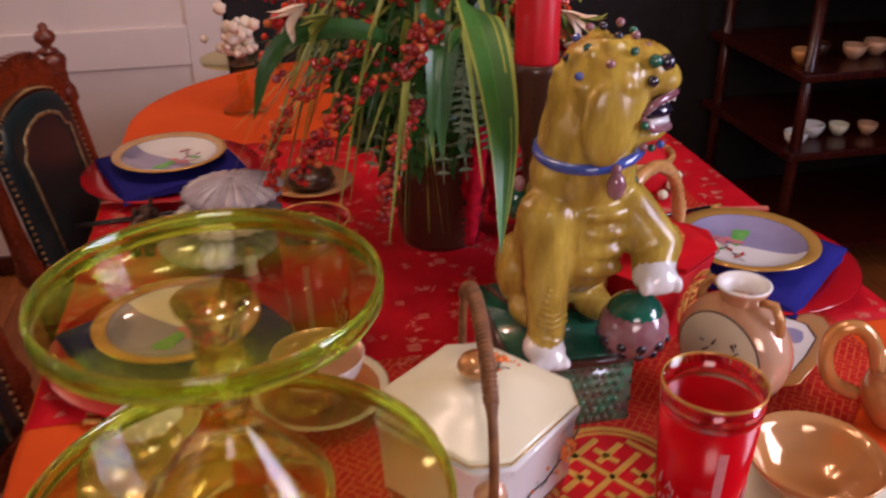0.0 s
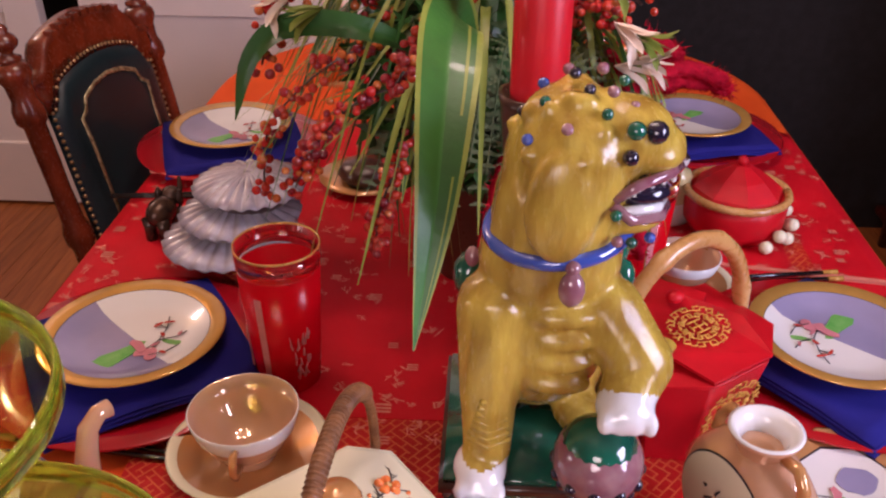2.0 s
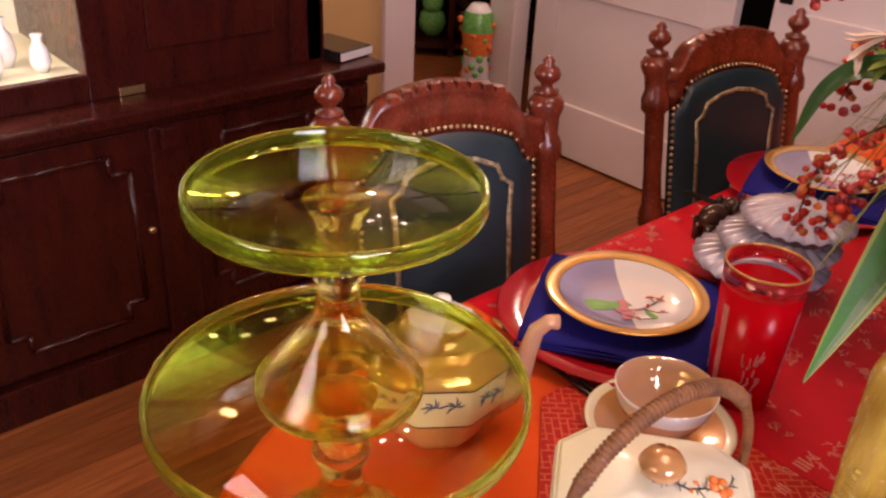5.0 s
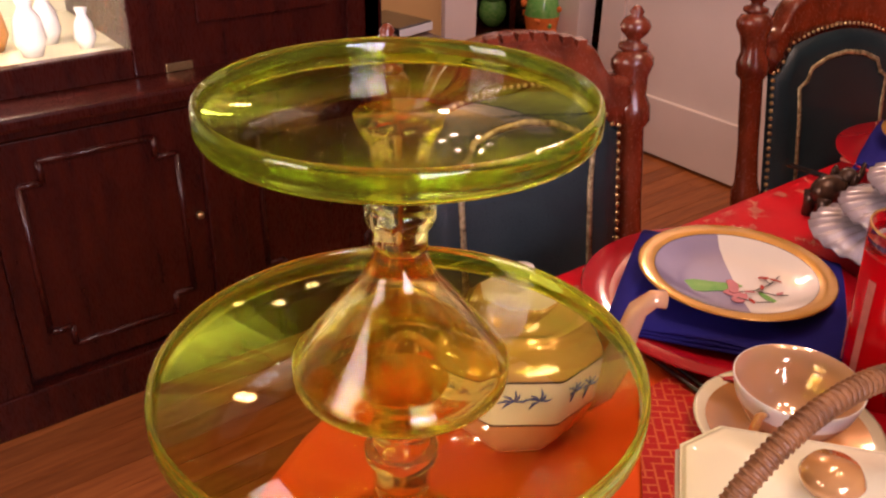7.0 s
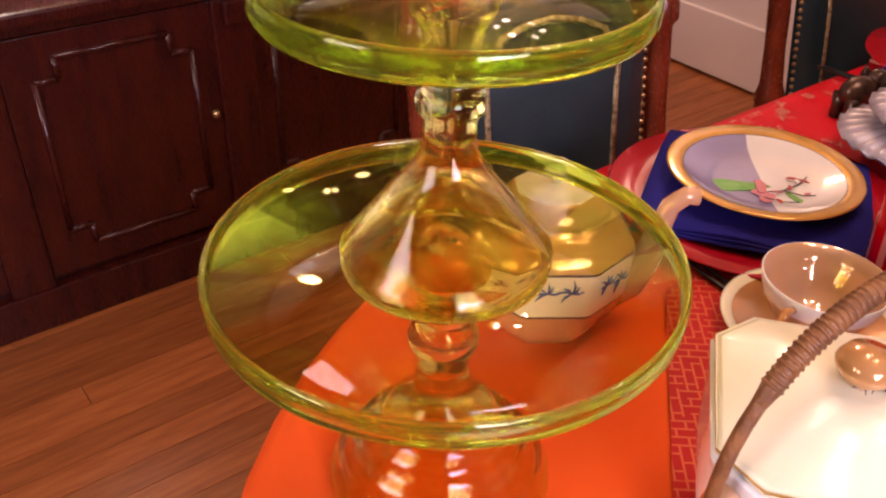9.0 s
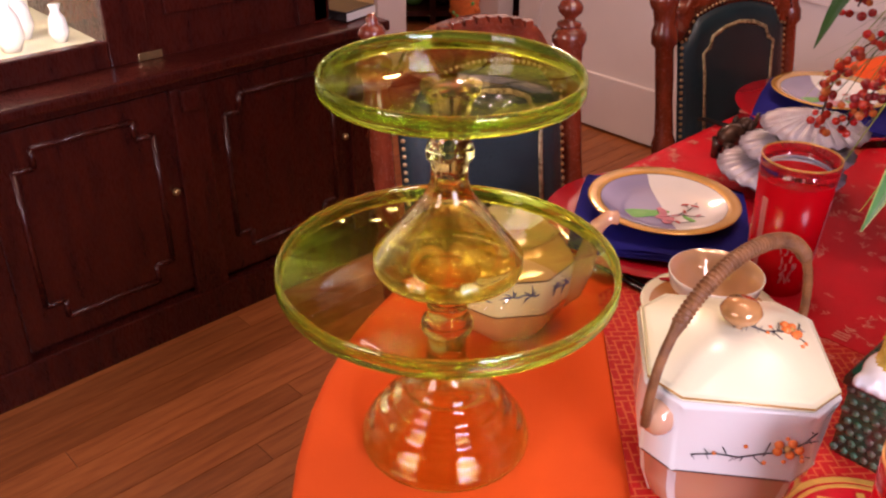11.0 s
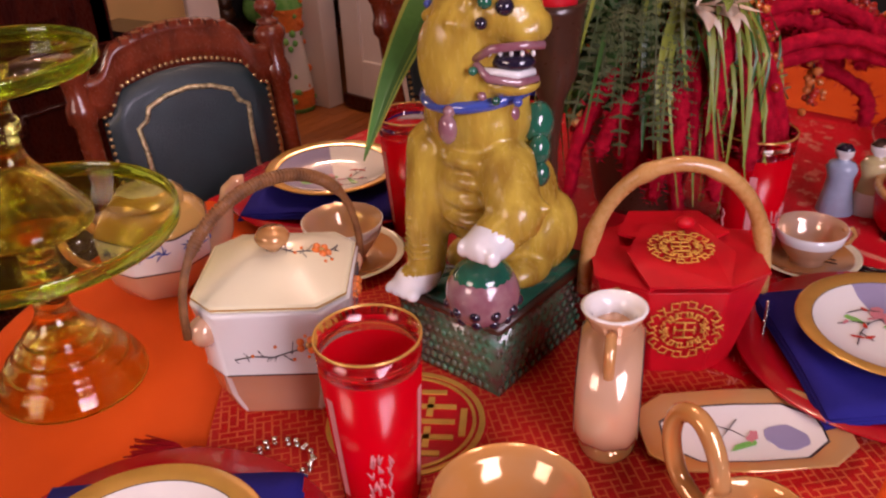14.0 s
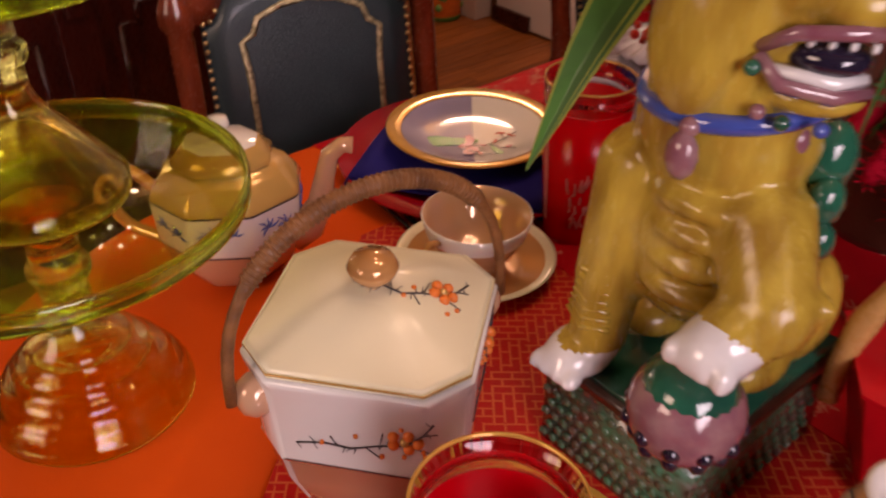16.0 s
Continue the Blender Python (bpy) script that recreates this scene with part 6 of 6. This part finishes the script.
        blade(bm, [(0.36, 0.68, 1.06), ((x + 0.36) / 2, (y + 0.66) / 2, z + 0.03), (x, y, z - 0.05), (x + rnd.uniform(-0.02, 0.03), y - 0.02, z - rnd.uniform(0.08, 0.20))], rnd.uniform(0.0018, 0.004), 2, 10, 0.3, slot=rnd.choice((0, 0, 0, 1)))
    tagged(part("trailing_grass", bm, [LEAF2, LEAF], ob, "pale trailing blades"), kind="stuff")
    # ferns
    for k in range(30):
        bm = bmesh.new()
        a = rnd.uniform(-2.4, 0.5) if k < 16 else rnd.uniform(-1.3, -0.2)
        r = rnd.uniform(0.15, 0.25) if k < 12 else rnd.uniform(0.10, 0.19)
        line = curve3([C, C + Vector((0.5 * r * math.cos(a), 0.5 * r * math.sin(a), 0.06)), C + Vector((r * math.cos(a), r * math.sin(a), rnd.uniform(-0.14, 0.0)))], 22)
        if k >= 12:
            s0 = Vector((rnd.uniform(0.31, 0.40), rnd.uniform(0.62, 0.68), rnd.uniform(1.02, 1.10)))
            e = Vector((rnd.uniform(-0.05, 0.08), rnd.uniform(-0.09, -0.02), 0))
            line = curve3([s0, s0 + e * 0.6 + Vector((0, 0, 0.015)), s0 + e + Vector((0, 0, -rnd.uniform(0.06, 0.15)))], 22)
        tube(line, 0.0010, 4, bm)
        for i in range(5, 22):
            d = (line[i] - line[i - 1]).normalized()
            side = d.cross(Vector((0.1, -0.8, 0.6))).normalized()
            w = 0.021 * math.sin(math.pi * (i - 3) / 21)
            for s in (-1, 1):
                for j in range(4):
                    p = line[i] + side * (s * w * (j + 0.4) / 4) + d * (0.3 * w * j / 4)
                    q = 0.0040 * (1 - j * 0.15)
                    vs = [bm.verts.new(p + v) for v in (d * -q * 0.4, side * s * q + d * q * 0.6, d * q * 1.2, side * -s * q * 0.2 + d * 0.5 * q)]
                    bm.faces.new(vs)
        part("fern_frond", bm, FERN, ob, "feathery fern frond")
    # berry sprays
    sprays = [[(0.25, 0.68, 1.07), (0.16, 0.64, 1.10), (0.06, 0.63, 1.02), (0.035, 0.64, 0.92)], [(0.26, 0.68, 1.12), (0.17, 0.60, 1.20), (0.08, 0.58, 1.22), (0.02, 0.58, 1.20)],
              [(0.28, 0.70, 1.12), (0.22, 0.60, 1.24), (0.15, 0.56, 1.28)], [(0.34, 0.68, 1.12), (0.38, 0.58, 1.22), (0.44, 0.54, 1.18)], [(0.36, 0.70, 1.10), (0.40, 0.64, 1.16), (0.43, 0.62, 1.15)],
              [(0.38, 0.76, 1.06), (0.46, 0.80, 1.07), (0.49, 0.84, 1.0), (0.50, 0.85, 0.92)], [(0.38, 0.80, 1.06), (0.46, 0.95, 1.06), (0.52, 1.05, 0.98)], [(0.30, 0.74, 1.12), (0.28, 0.72, 1.3), (0.24, 0.68, 1.38)],
              [(0.26, 0.66, 1.04), (0.22, 0.58, 1.02), (0.19, 0.55, 0.96), (0.18, 0.55, 0.90)], [(0.30, 0.74, 1.12), (0.36, 0.72, 1.28), (0.40, 0.70, 1.34)], [(0.24, 0.78, 1.08), (0.14, 0.84, 1.16), (0.06, 0.9, 1.12)],
              [(0.27, 0.66, 1.10), (0.24, 0.56, 1.14), (0.21, 0.53, 1.10)], [(0.24, 0.70, 1.10), (0.12, 0.66, 1.16), (0.07, 0.64, 1.14), (0.05, 0.64, 1.08)], [(0.26, 0.66, 1.06), (0.17, 0.60, 1.06), (0.11, 0.60, 1.0), (0.08, 0.62, 0.94)], [(0.28, 0.66, 1.12), (0.25, 0.58, 1.22), (0.24, 0.53, 1.24)],
              [(0.34, 0.66, 1.14), (0.36, 0.56, 1.26), (0.40, 0.50, 1.27)], [(0.27, 0.70, 1.16), (0.24, 0.66, 1.32), (0.16, 0.62, 1.36)], [(0.36, 0.72, 1.05), (0.44, 0.71, 1.08), (0.475, 0.71, 1.03), (0.485, 0.71, 0.97)], [(0.40, 0.80, 1.04), (0.50, 0.98, 1.02), (0.56, 1.10, 0.95)]]
    for k, pts in enumerate(sprays):
        line = curve3(pts, 30)
        sp = part("berry_stem", tube(line, 0.0014, 5), POT, ob, "thin brown berry stem")
        bm = bmesh.new()
        for i in range(4, 31):
            for j in range(3 if k != 5 else 4):
                p = line[i] + Vector((rnd.gauss(0, 0.0075), rnd.gauss(0, 0.0075), rnd.gauss(0, 0.0075)))
                old = len(bm.faces)
                ball(p, rnd.uniform(0.0040, 0.0062), bm, 2)
                bm.faces.ensure_lookup_table()
                s = rnd.choice((0, 0, 0, 0, 1, 1, 2) if k not in (5, 17) else (0, 2, 2))
                for f in bm.faces[old:]:
                    f.material_index = s
        tagged(part("berry_cluster", bm, [BERRY, BERRY2, ORANGEBERRY], sp, "shiny red and orange berries"), kind="stuff")
    # chenille plumes
    for k in range(48):
        low = k < 36
        a = rnd.uniform(-1.9, 0.1) if low else rnd.uniform(0.75, 1.25)
        r = rnd.uniform(0.03, 0.10) if low else rnd.uniform(0.18, 0.34)
        d = Vector((math.cos(a), math.sin(a), 0))
        s0 = Vector((0.395 + rnd.uniform(-0.055, 0.055), 0.70 + rnd.uniform(-0.04, 0.05), 1.00 + rnd.uniform(-0.05, 0.06)))
        drop = rnd.uniform(0.08, 0.16) if low else rnd.uniform(0.0, 0.08)
        curl = Vector((rnd.uniform(-0.03, 0.03), rnd.uniform(-0.03, 0.01), 0))
        pts = curve3([s0, s0 + d * r * 0.55 + Vector((0, 0, 0.025)), s0 + d * r + curl + Vector((0, 0, -0.4 * drop)), s0 + d * (r * 1.02) + curl * 1.6 + Vector((0, 0, -drop))], 26)
        rs = [(0.0110 + rnd.uniform(-0.0016, 0.0016)) * min(1, (q + 2) / 6, (29 - q) / 5) for q in range(27)]
        bm = tube(pts, rs, 10)
        for v in list(bm.verts):
            q = min(pts, key=lambda w: (w - v.co).length_squared)
            n = v.co - q
            if n.length > 0.003:
                v.co = q + n * rnd.uniform(0.72, 1.06)
                for j in range(2):
                    t = Vector((rnd.gauss(0, 1), rnd.gauss(0, 1), rnd.gauss(0, 1))) * 0.0022
                    c = q + n * 0.7 + t
                    bm.faces.new([bm.verts.new(w) for w in (c + t.cross(n).normalized() * 0.0011, c - t.cross(n).normalized() * 0.0011, c + n * rnd.uniform(0.4, 0.62) + t)])
        part("plume", bm, CHENILLE, ob, "fuzzy red chenille plume")
    # more plumes, hanging blades and large berries on the window side
    for k in range(16):
        s0 = Vector((0.43 + rnd.uniform(-0.03, 0.02), 0.69 + rnd.uniform(-0.06, 0.06), 0.98 + rnd.uniform(-0.06, 0.03)))
        d = Vector((rnd.uniform(0.3, 1.0), rnd.uniform(-0.15, 0.7), 0)).normalized()
        r, fall = rnd.uniform(0.03, 0.08), rnd.uniform(0.05, 0.14)
        pts = curve3([s0, s0 + d * r * 0.5 + Vector((0, 0, 0.03)), s0 + d * r + Vector((0, 0, -0.4 * fall)), s0 + d * r * 1.1 + Vector((0, 0, -fall))], 22)
        bm = tube(pts, [0.0105 * min(1, (q + 2) / 6, (25 - q) / 5) for q in range(23)], 10)
        for v in list(bm.verts):
            q = min(pts, key=lambda w: (w - v.co).length_squared)
            n = v.co - q
            if n.length > 0.003:
                v.co = q + n * rnd.uniform(0.72, 1.06)
                t = Vector((rnd.gauss(0, 1), rnd.gauss(0, 1), rnd.gauss(0, 1))) * 0.0022
                c = q + n * 0.7 + t
                bm.faces.new([bm.verts.new(w) for w in (c + t.cross(n).normalized() * 0.0011, c - t.cross(n).normalized() * 0.0011, c + n * rnd.uniform(0.4, 0.62) + t)])
        part("plume", bm, CHENILLE, ob, "fuzzy red chenille plume")
    bm = bmesh.new()
    for k in range(34):
        x, y = rnd.uniform(0.40, 0.49), rnd.uniform(0.56, 0.72)
        z = rnd.uniform(1.02, 1.12)
        blade(bm, [(0.38, 0.72, 1.07), ((x + 0.38) / 2, (y + 0.70) / 2, z + 0.05), (x, y, z - 0.02), (x + rnd.uniform(-0.02, 0.04), y - 0.02, z - rnd.uniform(0.10, 0.24))], rnd.uniform(0.0016, 0.0036), 2, 12, 0.3, slot=rnd.choice((0, 0, 0, 1)))
    tagged(part("hanging_grass", bm, [LEAF2, LEAF], ob, "long pale hanging blades"), kind="stuff")
    # pale lilies
    for k, (x, y, z) in enumerate(((0.13, 0.60, 1.155), (0.45, 0.62, 1.10), (0.425, 0.60, 1.145), (0.445, 0.615, 1.13), (0.16, 0.62, 1.20), (0.10, 0.60, 1.17), (0.40, 0.56, 1.20), (0.43, 0.60, 1.10))):
        bm = bmesh.new()
        p = Vector((x, y, z))
        axis = Vector((0.9 if x > 0.3 else -0.9, -0.35, -0.35 + 0.3 * math.sin(2.1 * k))).normalized()
        u = axis.cross(Vector((0, 0, 1))).normalized()
        v = axis.cross(u)
        for j in range(6):
            a = math.tau * j / 6 + k
            e = u * math.cos(a) + v * math.sin(a)
            blade(bm, [p, p + axis * 0.016 + e * 0.006, p + axis * 0.032 + e * 0.012, p + axis * 0.042 + e * (0.022 + 0.004 * (j % 2))], 0.0065, 4, 8, 0.35)
        part("blossom", bm, PETAL if k % 3 else LEAF2, ob, "pale half-open lily blossom")
    # a tuft of blades hanging over the front of the pot
    bm = bmesh.new()
    for k in range(9):
        x = rnd.uniform(0.20, 0.27)
        blade(bm, [(0.27, 0.69, 1.03), ((x + 0.27) / 2, 0.63, 1.04 + rnd.uniform(0, 0.03)), (x, 0.60, 0.98), (x + rnd.uniform(-0.015, 0.015), 0.60, rnd.uniform(0.82, 0.90))], rnd.uniform(0.0018, 0.0042), 2, 10, 0.3, slot=rnd.choice((0, 0, 1)))
    tagged(part("hanging_tuft", bm, [LEAF2, LEAF], ob, "pale blades hanging over the pot"), kind="stuff")
    return ob


ORANGEBERRY = surf("orange_berry", (0.62, 0.15, 0.03), 0.2, scale=14, coat=0.6)
flowers()

# ---- the far end and the rooms beyond ----
ob = thing("cake_stand", pose(-0.01, 1.50, H - 0.003), "far yellow-green glass cake stand with small flowers on it", "cake stand")
part("dish", lathe([(0, 0), (0.05, 0), (0.05, 0.006), (0.012, 0.03), (0.010, 0.10), (0.03, 0.112), (0.085, 0.116), (0.086, 0.124), (0.080, 0.124), (0, 0.119)], 40), URANIUM, ob)
bm = bmesh.new()
rnd = random.Random(31)
for k in range(40):
    p = Vector((rnd.gauss(0, 0.025), rnd.gauss(0, 0.025), 0.13 + abs(rnd.gauss(0.03, 0.03))))
    ball(p, rnd.uniform(0.008, 0.016), bm, 1)
tagged(part("posy", bm, PETAL, ob, "pale flowers"), kind="stuff")


def tiered_shelf():
    ob = thing("china_shelf", pose(1.95, 1.96, 0), "dark tiered corner shelf crowded with china", "shelf")
    for z in (0.10, 0.42, 0.66, 0.92):
        part("board", box(-0.42, 0.42, -0.28, 0.28, z, z + 0.025, 0.006), MAHOGANY, ob, smooth=False)
    for x in (-0.38, 0.38):
        for y in (-0.24, 0.24):
            part("upright", tube([(x, y, 0), (x, y, 0.96)], 0.018, 10), MAHOGANY, ob)
    rnd = random.Random(13)
    for z in (0.445, 0.685, 0.945):
        for k in range(9):
            x, y = -0.36 + 0.09 * k, rnd.uniform(-0.24, -0.10)
            r = rnd.uniform(0.028, 0.040)
            c = thing("china_cup", pose(1.95 + x, 1.96 + y, z), "white china cup standing on the dark shelf", "cup", "china on the shelf")
            part("bowl", lathe([(0, 0), (r * 0.5, 0), (r * 0.9, r * 0.6), (r, r * 1.2), (r * 0.92, r * 1.2), (r * 0.5, r * 0.2), (0, r * 0.15)], 18), rnd.choice([CREAM, PORCELAIN, PEACH, POT, LUSTRE]), c)


tiered_shelf()


def toy_shelf():
    ob = thing("bookcase", pose(-3.2, 2.95, 0, 0, 0, 49), "dark bookcase in the next room holding soft toys", "bookcase")
    for z in (0.05, 0.45, 0.85, 1.25):
        part("board", box(-0.7, 0.7, -0.16, 0.16, z, z + 0.03), MAHOGANY, ob, smooth=False)
    for x in (-0.7, 0.0, 0.67):
        part("side", box(x, x + 0.03, -0.16, 0.16, 0, 1.6), MAHOGANY, ob, smooth=False)
    part("back", box(-0.7, 0.7, 0.16, 0.18, 0, 1.6), SHADE_WALL, ob, smooth=False)
    rnd = random.Random(6)
    base = pose(-3.2, 2.95, 0, 0, 0, 49)
    for z in (0.08, 0.48, 0.88):
        for k in range(8):
            x = -0.6 + 0.17 * k
            s = rnd.uniform(0.06, 0.10)
            bm = ball((0, 0, s * 1.0), s, scale=(0.9, 0.8, 1.05))
            ball((0, -s * 0.2, s * 2.2), s * 0.7, bm)
            toy = put("soft_toy", bm, rnd.choice([ORANGE_PAINT, POT, PEACH, GREEN_PAINT, POT, BRONZE]))
            toy.matrix_basis = base @ pose(x, -0.03, z)
            tagged(toy, "small plump soft toy on the dark bookcase", "toy", "toys on the bookcase")


toy_shelf()
ob = thing("floor_vase", pose(-2.13, 2.16, 0), "tall white floor vase painted green and orange in the doorway", "vase")
part("body", lathe([(0, 0), (0.075, 0), (0.080, 0.02), (0.078, 0.10), (0.060, 0.25), (0.052, 0.36), (0.070, 0.46), (0.055, 0.54), (0.03, 0.57), (0, 0.57)], 32, mats=[1, 1, 2, 0, 0, 2, 1, 0, 0]), [PORCELAIN, GREEN_PAINT, ORANGE_PAINT], ob)
bm = bmesh.new()
rnd = random.Random(41)
for k in range(46):
    z, a = rnd.uniform(0.04, 0.50), rnd.uniform(0, math.tau)
    r = 0.080 - 0.075 * z if z < 0.36 else 0.052 + 0.16 * (z - 0.36)
    ball((r * math.cos(a), r * math.sin(a), z), rnd.uniform(0.008, 0.017), bm, 1, (1, 1, 1.2))
    for f in bm.faces[:]:
        if f.material_index == 0:
            f.material_index = 1 + k % 2
for f in bm.faces:
    f.material_index -= 1
tagged(part("painted_spray", bm, [GREEN_PAINT, ORANGE_PAINT], ob, "raised green and orange flower sprays"), kind="stuff")

lay_planks()
